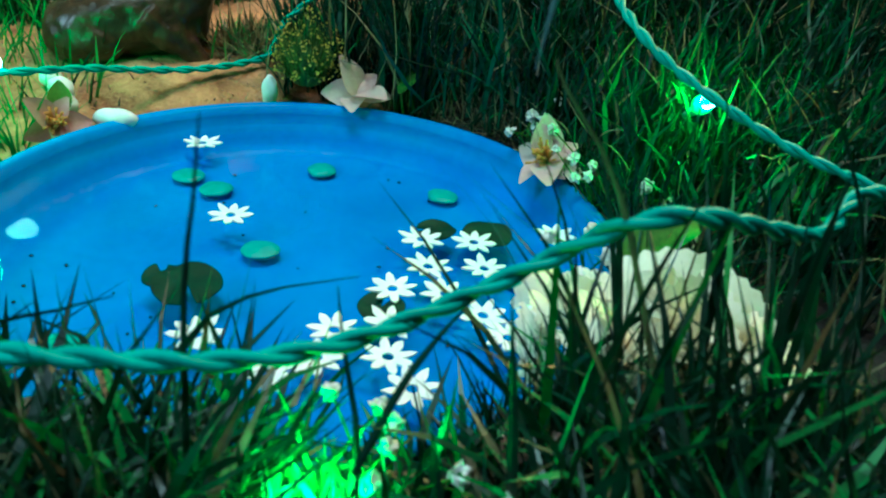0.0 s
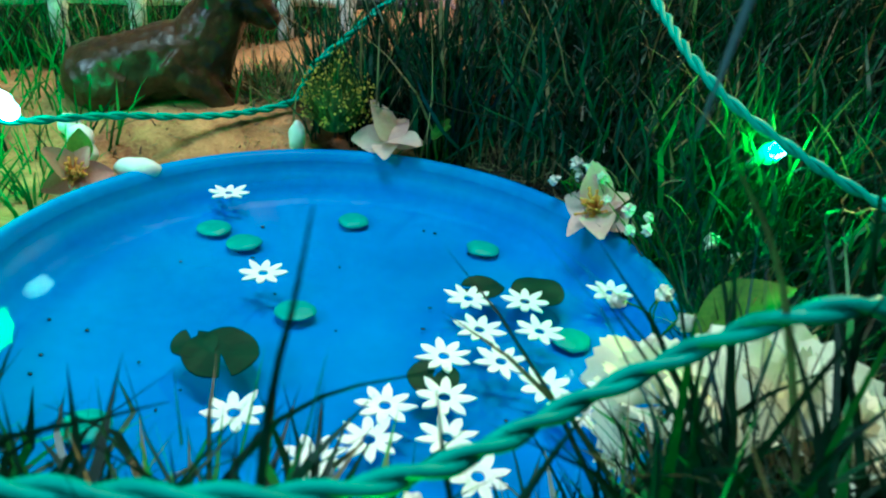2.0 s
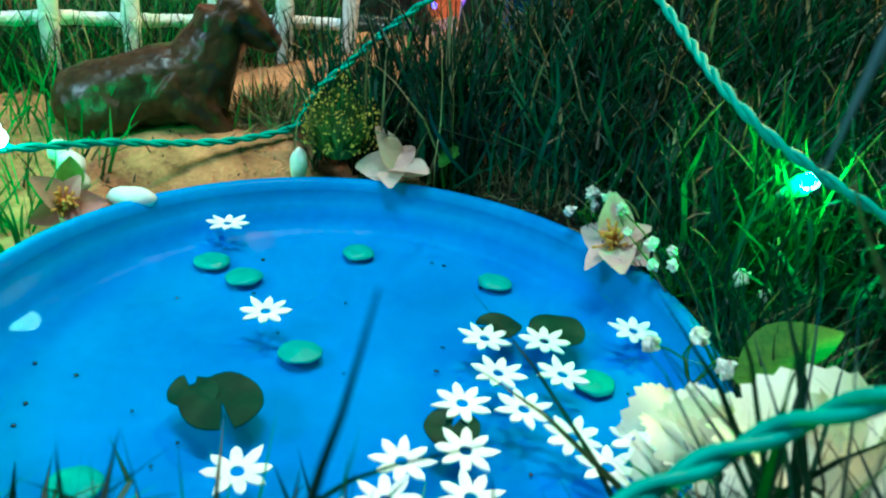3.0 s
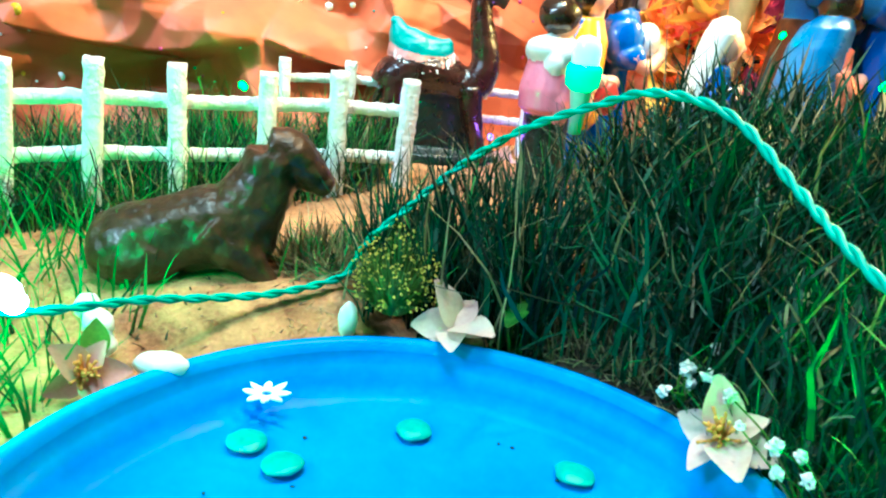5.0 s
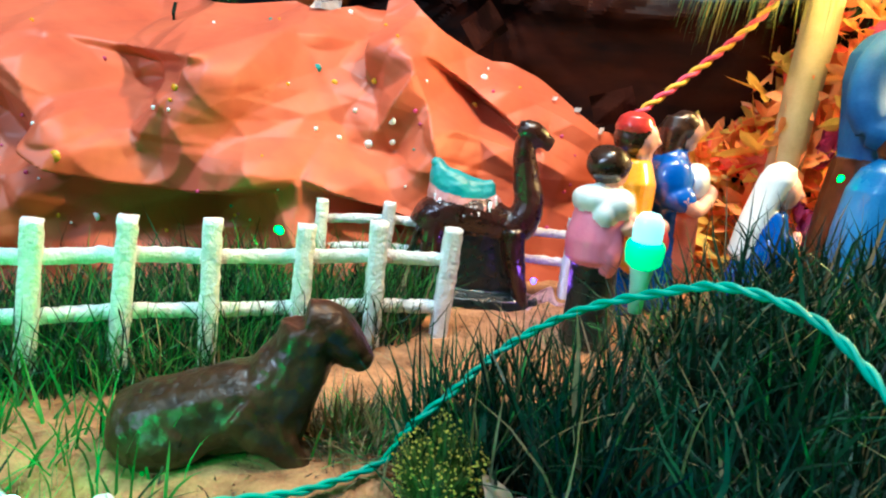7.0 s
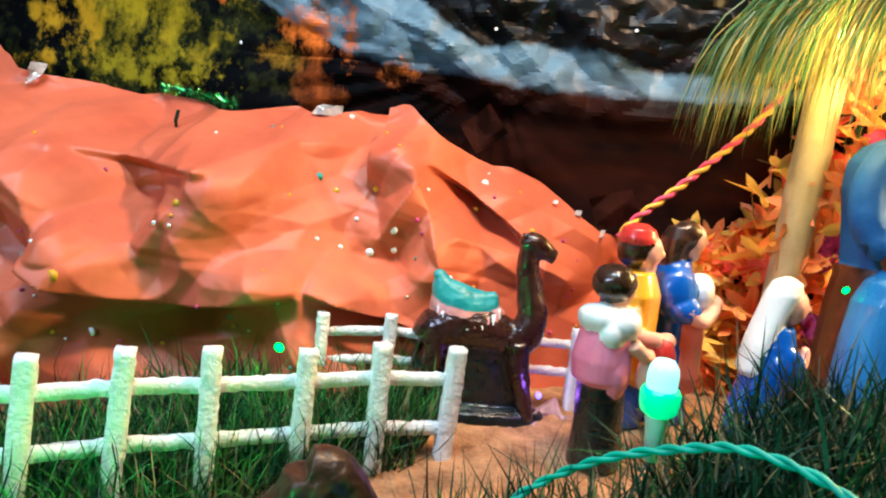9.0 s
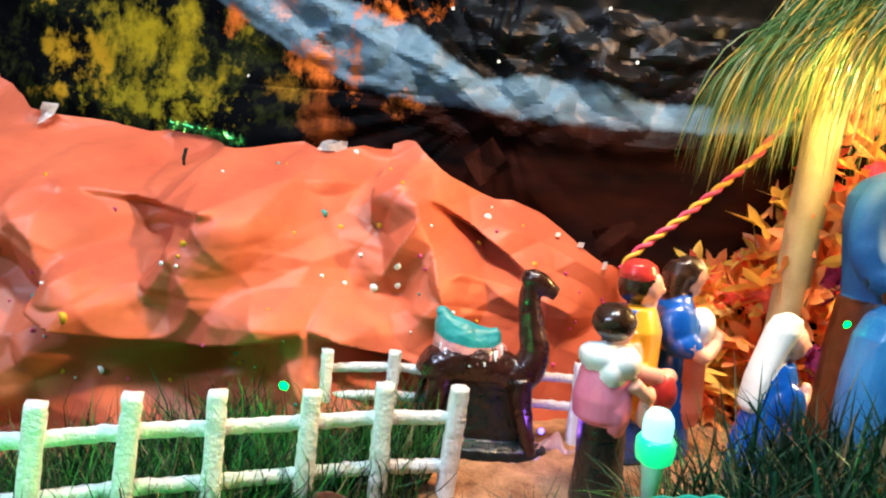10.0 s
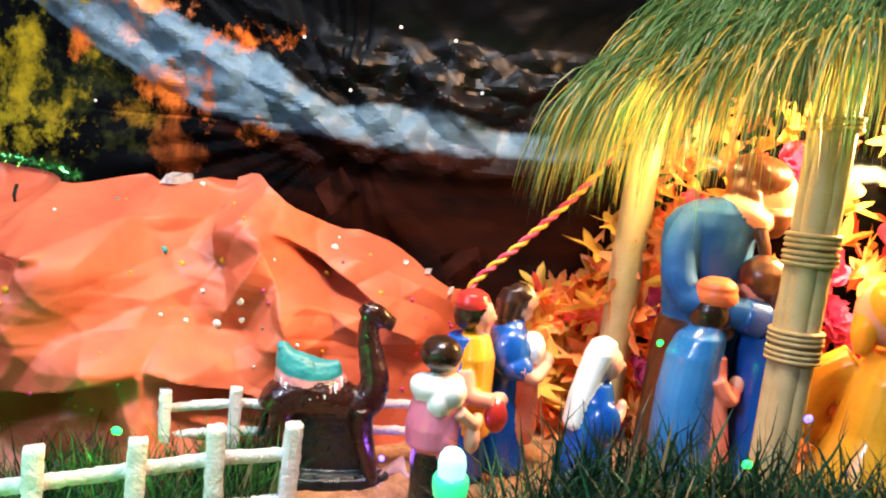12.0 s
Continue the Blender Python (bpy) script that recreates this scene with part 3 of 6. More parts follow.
def paper_y(x, z):
    k = step01(0.33, 0.45, z)
    y = 1.25 + (x + 0.2) * (0.7 if x > -0.2 else 0.5 * (1 - 0.6 * k)) + 0.6 * (z - 0.28) * (1 if z > 0.25 else 0.3) + (0.07 * k if x < -0.2 else 0.0)
    y -= 0.0126 if z <= 0.25 else 0.0
    for x0, x1, z0, z1, sag, depth, reach in FOLDS:
        if x0 < x < x1:
            u = (x - x0) / (x1 - x0)
            zf = z0 + (z1 - z0) * u + sag * math.sin(math.pi * u)
            w = math.sin(math.pi * u) ** 0.6
            if z < zf:
                k = step01(0.0, 0.014, zf - z)
                y += w * depth * (max(0.0, 1 - (zf - z) / reach) * k - 0.5 * (1 - k))
            else:
                y -= 0.5 * depth * w * max(0.0, 1 - (z - zf) / 0.05)
    wx, wz = x + 0.016 * noise.noise(Vector((x * 6, 0, z * 6))), z + 0.016 * noise.noise(Vector((x * 6, 5, z * 6)))
    for c in CREASES + SMALL_CREASES:
        y -= 2.6 * crease(wx, wz, *c)
    y += 0.022 * facets(wx + 0.4 * wz, wz * 1.1, 0.15, 1) + 0.011 * facets(wx - 0.5 * wz, wz, 0.085, 2) + 0.0012 * facets(wx, wz + 0.2 * wx, 0.03, 4)
    y += 0.008 * noise.noise(Vector((x * 6, 2, z * 8)))
    return y


def paper(u, v):
    x = -1.5 + 1.84 * u
    z = 0.06 + (crest(x) + 0.007 * facets(x, 0.3, 0.06, 6) - 0.06) * v
    return Vector((x, paper_y(x, z), z))


bm = bmesh.new()
g = sheet(bm, paper, 640, 190)
bmesh.ops.triangulate(bm, faces=bm.faces[:])
mountain = solid("paper_mountain", bm, M_PAPER, "crumpled orange-brown paper mountain behind the fence", "paper mountain")
mountain.data.set_sharp_from_angle(angle=radians(60))


# ---- pond ----
def lathe(bm, profile, seg=72, mat=0):
    loops = [[bm.verts.new((r * math.cos(2 * math.pi * k / seg), r * math.sin(2 * math.pi * k / seg), z)) for k in range(seg)] for r, z in profile]
    for p, q in zip(loops, loops[1:]):
        for k in range(seg):
            bm.faces.new((p[k], p[(k + 1) % seg], q[(k + 1) % seg], q[k])).material_index = mat
    return loops


pond = thing("basin", (POND[0], POND[1], 0.0), "round blue plastic basin sunk as a garden pond", "basin")
bm = bmesh.new()
R = RIM_R
prof = [(0.001, 0.004), (R * 0.5, 0.005), (R - 0.030, 0.007), (R - 0.022, 0.011), (R - 0.017, 0.020), (R - 0.013, 0.030), (R - 0.011, 0.0315), (R - 0.0095, 0.040),
        (R - 0.007, RIM_Z - 0.001), (R - 0.003, RIM_Z + 0.001), (R + 0.001, RIM_Z), (R + 0.003, RIM_Z - 0.004), (R + 0.001, RIM_Z - 0.008), (R - 0.004, RIM_Z - 0.010), (R - 0.012, 0.010), (R - 0.02, 0.0)]
lathe(bm, prof[:8], 128)
part("bowl", bm, M_PLASTIC, pond)
bm = bmesh.new()
lathe(bm, prof[7:], 128)
part("rim", bm, M_PLASTIC, pond)
bm = bmesh.new()
loops = lathe(bm, [((R - 0.0155) * k / 12 + 0.0005, WATER_Z) for k in range(13)], 128)
bm.faces.new(loops[0][::-1])
bmesh.ops.recalc_face_normals(bm, faces=bm.faces[:])
water = solid("water", bm, M_WATER, "clear still water in the blue basin", "water", kind="structure", at=pose(POND[0], POND[1], 0))
water.visible_shadow = False


def paper_flower(seed):
    """A flat eight-pointed flower punched from white foam, with a round hole."""
    rnd = random.Random(seed)
    bm = bmesh.new()
    outline = []
    for k in range(8):
        a = 2 * math.pi * k / 8 + rnd.uniform(-0.05, 0.05)
        l = 0.0168 * rnd.uniform(0.92, 1.06)
        for da, r in ((-0.39, 0.0072), (-0.30, 0.0098), (-0.17, 0.0135), (0.0, l), (0.17, 0.0135), (0.30, 0.0098)):
            outline.append((a + da, r))
    n = len(outline)
    rings = []
    for z, inner in ((0.0, False), (0.0012, False), (0.0012, True), (0.0, True)):
        rings.append([bm.verts.new(((0.0034 if inner else r) * math.cos(a), (0.0034 if inner else r) * math.sin(a), z + (0.0 if inner else 0.0016 * (r / 0.017) ** 2 * (1 + 0.7 * math.sin(3 * a + seed))))) for a, r in outline])
    for p, q in zip(rings, rings[1:] + rings[:1]):
        for i in range(n):
            bm.faces.new((p[i], p[(i + 1) % n], q[(i + 1) % n], q[i]))
    return mesh_of(bm, M_PETAL, False)


FLOWERS = [(-0.029, 0.743), (0.044, 0.631), (0.181, 0.641), (0.218, 0.649), (0.276, 0.679), (0.192, 0.607), (0.229, 0.616), (0.175, 0.574), (0.208, 0.578), (0.234, 0.562),
           (0.152, 0.523), (0.181, 0.538), (0.268, 0.568), (0.251, 0.544), (0.081, 0.498), (0.187, 0.508), (0.150, 0.497), (0.205, 0.486), (0.129, 0.478)]
shapes = [paper_flower(k) for k in range(5)]
for k, (x, y) in enumerate(FLOWERS):
    ob = new("floating_flower", shapes[k % 5])
    ob.matrix_world = pose(x, y, WATER_Z + 0.0008, random.uniform(-2, 2), random.uniform(-2, 2), random.uniform(0, 360))
    tagged(ob, "white eight-petalled foam flower floating on the water", "flower", "floating flowers")

for k, (x, y) in enumerate([(-0.027, 0.710), (0.003, 0.695), (0.071, 0.760), (0.181, 0.746), (0.071, 0.617), (0.252, 0.637), (0.007, 0.487)]):
    bm = bmesh.new()
    blob(bm, (0, 0, 0), (0.0135, 0.0125, 0.0034), rough=0.12, seed=k * 3.1, seg=22)
    solid("pebble", bm, M_PEBBLE, "smooth sea-green pebble lying under the water", "pebble", "pebbles in the pond", at=pose(x, y, 0.0105, 0, 0, k * 50))


def pad(place, size, turn, notch=0.5):
    bm = bmesh.new()
    for z in (0.0009, 0.0):
        c = bm.verts.new((0, 0, z - 0.001))
        ring = [bm.verts.new((size * math.cos(a) * (1 + 0.04 * math.sin(5 * a)), size * 0.92 * math.sin(a), z + 0.0008 * math.sin(3 * a))) for a in [notch / 2 + (2 * math.pi - notch) * i / 30 for i in range(31)]]
        for a, b in zip(ring, ring[1:]):
            bm.faces.new((c, a, b) if z else (c, b, a))
    solid("lily_pad", bm, M_PAD, "dark green rounded leaf floating on the water", "leaf", "pond leaves", at=pose(place[0], place[1], WATER_Z - 0.0005, 0, 0, turn))


pad((0.188, 0.662), 0.015, 200)
pad((0.226, 0.668), 0.020, 250)
pad((0.053, 0.545), 0.023, 300, 0.3)
pad((0.036, 0.548), 0.014, 120)
pad((0.172, 0.556), 0.016, 80)
bm = bmesh.new()
for k in range(26):
    a, r = random.uniform(0, 6.28), R * 0.82 * math.sqrt(random.random())
    blob(bm, (r * math.cos(a), r * math.sin(a), 0.0075), (random.uniform(0.0008, 0.002), random.uniform(0.0008, 0.0016), 0.0007), seg=6)
solid("grit", bm, M_SPECK, "specks of dark grit on the basin's bottom", "grit", kind="stuff", at=pose(POND[0], POND[1], 0))


# ---- fences ----
def rough_bar(bm, a, b, w, h, n=14, amp=0.0017, seed=0.0):
    """A bar with slightly crumbled faces, from a to b."""
    a, b = Vector(a), Vector(b)
    d = (b - a).normalized()
    up = Vector((0, 0, 1)) if abs(d.z) < 0.7 else Vector((0.55, -0.83, 0))
    side = d.cross(up).normalized()
    up = side.cross(d)
    loops = []
    for i in range(n + 1):
        p = a + (b - a) * i / n
        loop = []
        for sx, sy in ((-1, -1), (-0.25, -1.06), (0.4, -1), (1, -1), (1.06, 0), (1, 1), (0.3, 1.04), (-0.3, 1), (-1, 1), (-1.05, 0.1)):
            q = p + side * sx * w / 2 + up * sy * h / 2
            loop.append(bm.verts.new(q + Vector((noise.noise(q * 160 + Vector((seed, 0, 0))), noise.noise(q * 160 + Vector((0, seed, 9))), noise.noise(q * 160 + Vector((5, 0, seed))))) * amp))
        loops.append(loop)
    k = len(loops[0])
    for p, q in zip(loops, loops[1:]):
        for i in range(k):
            bm.faces.new((p[i], p[(i + 1) % k], q[(i + 1) % k], q[i]))
    bm.faces.new(loops[0][::-1])
    bm.faces.new(loops[-1])
    bmesh.ops.recalc_face_normals(bm, faces=bm.faces[:])


def fence(posts, rails, w, label, top, lean, mat=M_WHITEFOAM):
    root = thing("fence", (posts[0][0], posts[0][1], ground_z(posts[0][0], posts[0][1])), label, "fence", "white fences")
    inv = root.matrix_world.inverted()
    for k, (x, y) in enumerate(posts):
        bm = bmesh.new()
        dx = lean[k % len(lean)]
        rough_bar(bm, inv @ Vector((x - dx, y, ground_z(x, y) - 0.012)), inv @ Vector((x, y, top + 0.003 * math.sin(k * 2.3))), w, w * 0.8, 26, seed=k * 1.7)
        part("post", bm, mat, root)
    for z in rails:
        for (x0, y0), (x1, y1) in zip(posts, posts[1:]):
            bm = bmesh.new()
            rough_bar(bm, inv @ Vector((x0, y0 + 0.007, z + 0.002 * math.sin(x0 * 40))), inv @ Vector((x1, y1 + 0.007, z + 0.002 * math.sin(x1 * 40))), 0.007, w * 0.78, 18, seed=z * 90 + x0 * 30)
            part("rail", bm, mat, root)
    return root


fence([(-0.452, 0.795), (-0.396, 0.840), (-0.338, 0.884), (-0.280, 0.927), (-0.226, 0.972), (-0.157, 1.024), (-0.098, 1.066), (-0.031, 1.109)], (0.176, 0.124), 0.0165,
      "white foam-coated picket fence standing in the sand", 0.211, (0.010, 0.006, 0.012, 0.012, 0.002, 0.004, 0.0, 0.006))
fence([(-0.197, 1.158), (-0.126, 1.189), (-0.055, 1.213), (0.015, 1.243), (0.085, 1.268)], (0.192, 0.158), 0.0125, "white foam-coated low fence behind the camel", 0.213, (0.0, 0.002, 0.0))


# ---- figurines ----
LUMPS = []


def fused(ob, voxel, rounds, dents=()):
    """Marks a thing whose overlapping lumps melt() turns into one clay skin, dented by (depth, fineness) pairs."""
    fuse = ob.modifiers.new("fuse", "REMESH")
    fuse.mode, fuse.voxel_size, fuse.use_smooth_shade = "VOXEL", voxel, True
    soften = ob.modifiers.new("soften", "SMOOTH")
    soften.factor, soften.iterations = 0.5, rounds
    LUMPS.append((ob, dents))
    return ob


def melt():
    """The clay skins of all marked things; each keeps its paints."""
    graph = bpy.context.evaluated_depsgraph_get()
    made = [bpy.data.meshes.new_from_object(ob.evaluated_get(graph)) for ob, _ in LUMPS]
    for (ob, dents), me in zip(LUMPS, made):
        ob.modifiers.clear()
        mats = list(ob.data.materials)
        me.materials.clear()
        for m in mats:
            me.materials.append(m)
        if len(mats) > 1:
            old = bmesh.new()
            old.from_mesh(ob.data)
            tree = BVHTree.FromBMesh(old)
            paint = [f.material_index for f in old.faces]
            old.free()
            me.polygons.foreach_set("material_index", [paint[tree.find_nearest(p.center)[2]] for p in me.polygons])
        me.polygons.foreach_set("use_smooth", [True] * len(me.polygons))
        if dents:
            spots = [(v.co.copy(), v.normal.copy()) for v in me.vertices]
            me.vertices.foreach_set("co", [k for co, out in spots for k in co + out * sum(depth * noise.noise(co * fine) for depth, fine in dents)])
        ob.data = me
        me.update()


def figurine(name, place, turn, h, label, mats, shapes):
    """A glazed clay figurine in one mesh, facing +x; sizes are shares of its height."""
    bm = bmesh.new()
    for kind, mt, *a in shapes:
        if kind == "loft":
            loft(bm, [((x * h, y * h, z * h), rx * h, ry * h) for x, y, z, rx, ry in a[0]], mt, 22)
        elif kind == "blob":
            blob(bm, [k * h for k in a[0]], [k * h for k in a[1]], mt, a[2] if len(a) > 2 else (0, 0, 0), seg=18, rough=0.06, seed=mt)
        else:
            p = smooth_path([Vector(k) * h for k in a[0]], 0.006)
            r0, r1 = a[1]
            tube(bm, p, [h * (r0 + (r1 - r0) * i / (len(p) - 1)) for i in range(len(p))], mt, 14)
    for v in bm.verts:
        v.co += Vector((noise.noise(v.co * 70), noise.noise(v.co * 70 + Vector((7, 0, 0))), 0)) * 0.0009
    return fused(solid(name, bm, mats, label, "figurine", "nativity figurines", at=pose(*place, 0, 0, turn)), 0.0019 if h < 0.3 else 0.0026, 3)


def gz(x, y):
    return (x, y, ground_z(x, y) - 0.002)


def head_of(x, z, r, skin, hair):
    return [("blob", skin, (x, 0, z), (r, 0.88 * r, 1.15 * r)), ("blob", skin, (x + 0.95 * r, 0, z - 0.1 * r), (0.24 * r, 0.16 * r, 0.22 * r)),
            ("blob", hair, (x - 0.28 * r, 0, z + 0.2 * r), (1.02 * r, 1.06 * r, 1.1 * r)), ("blob", skin, (x + 0.3 * r, 0, z - 0.95 * r), (0.45 * r, 0.45 * r, 0.5 * r))]


figurine("shepherd_boy_figurine", (0.116, 1.150, 0.099), 35, 0.213, "glazed figurine with pink tunic, white scarf and black trousers", [M_BLACK, M_PINK, M_CLOTHWHITE, M_HAIR, M_SKIN], [
    ("loft", 0, [(0.0, 0, 0, 0.13, 0.125), (0.0, 0, 0.02, 0.132, 0.128), (0.0, 0, 0.20, 0.122, 0.12), (-0.01, 0, 0.42, 0.115, 0.12), (-0.01, 0, 0.55, 0.11, 0.12)]),
    ("loft", 1, [(-0.02, 0, 0.42, 0.11, 0.115), (-0.03, 0, 0.44, 0.135, 0.14), (-0.03, 0, 0.54, 0.14, 0.145), (-0.02, 0, 0.66, 0.125, 0.135), (-0.01, 0, 0.72, 0.10, 0.12)]),
    ("blob", 1, (-0.085, -0.02, 0.545), (0.078, 0.082, 0.125)), ("blob", 1, (-0.005, -0.085, 0.50), (0.075, 0.068, 0.150)),
    ("blob", 2, (-0.075, -0.015, 0.735), (0.088, 0.105, 0.075), (0, 0, 20)), ("blob", 2, (0.005, -0.09, 0.725), (0.088, 0.080, 0.078)), ("blob", 2, (-0.040, -0.080, 0.675), (0.078, 0.070, 0.082), (0, 0, 30)), ("blob", 2, (0.03, 0.01, 0.745), (0.10, 0.12, 0.065)), ("blob", 2, (-0.06, 0.06, 0.725), (0.08, 0.08, 0.07)),
    ("tube", 4, [(0.04, -0.14, 0.64), (0.13, -0.14, 0.57), (0.21, -0.05, 0.57)], (0.035, 0.028)), ("blob", 4, (0.13, -0.13, 0.49), (0.04, 0.045, 0.08)),
] + head_of(0.01, 0.88, 0.088, 4, 3) + [("blob", 3, (-0.015, 0, 0.905), (0.108, 0.108, 0.095))])
figurine("shepherd_figurine", (0.139, 1.262, 0.112), -12, 0.236, "glazed figurine in blue and yellow robe with red cap", [M_BLUE, M_YELLOW, M_RED, M_HAIR, M_SKIN], [
    ("loft", 0, [(0.0, 0, 0, 0.13, 0.13), (0.0, 0, 0.03, 0.135, 0.135), (-0.02, 0, 0.40, 0.13, 0.13), (-0.03, 0, 0.62, 0.12, 0.14), (-0.02, 0, 0.76, 0.10, 0.12)]),
    ("loft", 1, [(0.07, -0.02, 0.22, 0.05, 0.08), (0.07, -0.02, 0.26, 0.085, 0.115), (0.05, -0.02, 0.48, 0.09, 0.13), (0.05, -0.02, 0.66, 0.09, 0.14), (0.03, 0, 0.77, 0.07, 0.10)]),
    ("tube", 4, [(0.03, -0.14, 0.60), (0.06, -0.17, 0.49), (0.18, -0.14, 0.47)], (0.045, 0.04)), ("blob", 2, (0.20, -0.13, 0.40), (0.06, 0.06, 0.09)), ("blob", 4, (0.20, -0.10, 0.47), (0.05, 0.05, 0.04)),
    ("loft", 4, [(0.06, 0, 0.0, 0.06, 0.08), (0.06, 0, 0.22, 0.055, 0.08)]),
] + head_of(0.045, 0.87, 0.076, 4, 3) + [("blob", 3, (-0.015, 0, 0.87), (0.09, 0.094, 0.092)), ("loft", 2, [(-0.005, 0, 0.905, 0.096, 0.096), (-0.005, 0, 0.93, 0.099, 0.099), (-0.005, 0, 0.975, 0.08, 0.08), (-0.005, 0, 1.0, 0.035, 0.035)])])
figurine("blue_robe_figurine", (0.193, 1.300, 0.112), 8, 0.246, "glazed figurine in blue robe over a red dress, dark hair", [M_BLUE, M_CORAL, M_CLOTHWHITE, M_HAIR, M_SKIN], [
    ("loft", 1, [(0.07, 0, 0.16, 0.07, 0.09), (0.07, 0, 0.24, 0.09, 0.11), (0.06, 0, 0.45, 0.09, 0.11), (0.05, 0, 0.60, 0.08, 0.10)]),
    ("loft", 0, [(-0.01, 0, 0, 0.13, 0.12), (-0.01, 0, 0.03, 0.135, 0.125), (-0.02, 0, 0.30, 0.105, 0.115), (-0.02, 0, 0.52, 0.090, 0.105), (-0.03, 0, 0.64, 0.11, 0.14), (-0.03, 0, 0.74, 0.095, 0.12), (-0.02, 0, 0.80, 0.06, 0.08)]),
    ("blob", 0, (-0.025, -0.095, 0.645), (0.098, 0.075, 0.125)), ("blob", 0, (0.02, -0.13, 0.575), (0.075, 0.06, 0.065)), ("blob", 2, (0.10, -0.02, 0.66), (0.065, 0.10, 0.09)),
    ("tube", 4, [(0.02, -0.15, 0.58), (0.10, -0.13, 0.53), (0.17, -0.05, 0.58)], (0.04, 0.035)), ("blob", 4, (0.17, -0.03, 0.60), (0.045, 0.045, 0.05)),
] + head_of(0.03, 0.90, 0.072, 4, 3) + [("loft", 3, [(-0.06, 0, 0.72, 0.04, 0.06), (-0.05, 0, 0.80, 0.06, 0.08), (-0.03, 0, 0.90, 0.08, 0.085), (-0.02, 0, 0.96, 0.06, 0.06)])])
figurine("kneeling_woman_figurine", (0.292, 1.238, 0.115), 6, 0.196, "glazed kneeling figurine in white veil and blue dress", [M_BLUE, M_CLOTHWHITE, M_SKIN], [
    ("loft", 0, [(-0.03, 0, 0, 0.17, 0.16), (-0.03, 0, 0.03, 0.175, 0.165), (-0.03, 0, 0.25, 0.16, 0.16), (-0.01, 0, 0.45, 0.135, 0.155), (0.01, 0, 0.62, 0.115, 0.145), (0.02, 0, 0.72, 0.08, 0.10)]),
    ("blob", 2, (0.065, 0, 0.84), (0.09, 0.085, 0.105)), ("blob", 2, (0.15, 0, 0.83), (0.025, 0.018, 0.025)),
    ("loft", 1, [(-0.12, 0, 0.44, 0.045, 0.10), (-0.115, 0, 0.46, 0.062, 0.125), (-0.08, 0, 0.62, 0.072, 0.125), (-0.025, 0, 0.78, 0.088, 0.110), (0.015, 0, 0.90, 0.100, 0.108), (0.03, 0, 0.97, 0.078, 0.085), (0.03, 0, 1.0, 0.02, 0.02)]),
    ("blob", 0, (0.05, -0.12, 0.50), (0.10, 0.06, 0.13)), ("tube", 2, [(0.10, -0.12, 0.47), (0.17, -0.04, 0.56)], (0.03, 0.026)), ("blob", 2, (0.17, -0.02, 0.58), (0.03, 0.04, 0.05)),
])
figurine("kneeling_king_figurine", (0.428, 1.308, 0.118), 12, 0.268, "glazed kneeling figurine in pale blue cloak and orange turban", [M_CLOAK, M_ORANGE, M_HAIR, M_SKIN, M_CORAL], [
    ("loft", 0, [(-0.05, 0, 0, 0.140, 0.14), (-0.05, 0, 0.03, 0.145, 0.145), (-0.06, 0, 0.25, 0.140, 0.14), (-0.055, 0, 0.45, 0.132, 0.140), (-0.035, 0, 0.63, 0.125, 0.138), (-0.01, 0, 0.72, 0.108, 0.125), (0.015, 0, 0.775, 0.062, 0.075)]),
    ("loft", 4, [(0.10, -0.03, 0.0, 0.065, 0.11), (0.095, -0.03, 0.20, 0.060, 0.11), (0.065, -0.02, 0.45, 0.055, 0.11), (0.055, -0.02, 0.64, 0.045, 0.09)]),
    ("blob", 3, (0.085, 0, 0.835), (0.066, 0.062, 0.080)), ("blob", 3, (0.152, 0, 0.83), (0.018, 0.014, 0.02)), ("blob", 2, (0.025, 0, 0.825), (0.096, 0.098, 0.095)), ("blob", 2, (0.11, 0, 0.745), (0.038, 0.045, 0.045)),
    ("loft", 1, [(0.04, 0, 0.875, 0.086, 0.086), (0.04, 0, 0.89, 0.098, 0.096), (0.04, 0, 0.92, 0.101, 0.099), (0.04, 0, 0.94, 0.094, 0.092), (0.04, 0, 0.955, 0.097, 0.095), (0.04, 0, 0.98, 0.082, 0.080), (0.04, 0, 1.0, 0.045, 0.045)]),
    ("tube", 4, [(0.04, -0.11, 0.54), (0.10, -0.12, 0.45), (0.17, -0.04, 0.48)], (0.038, 0.03)), ("blob", 3, (0.18, -0.03, 0.50), (0.035, 0.04, 0.045)),
])
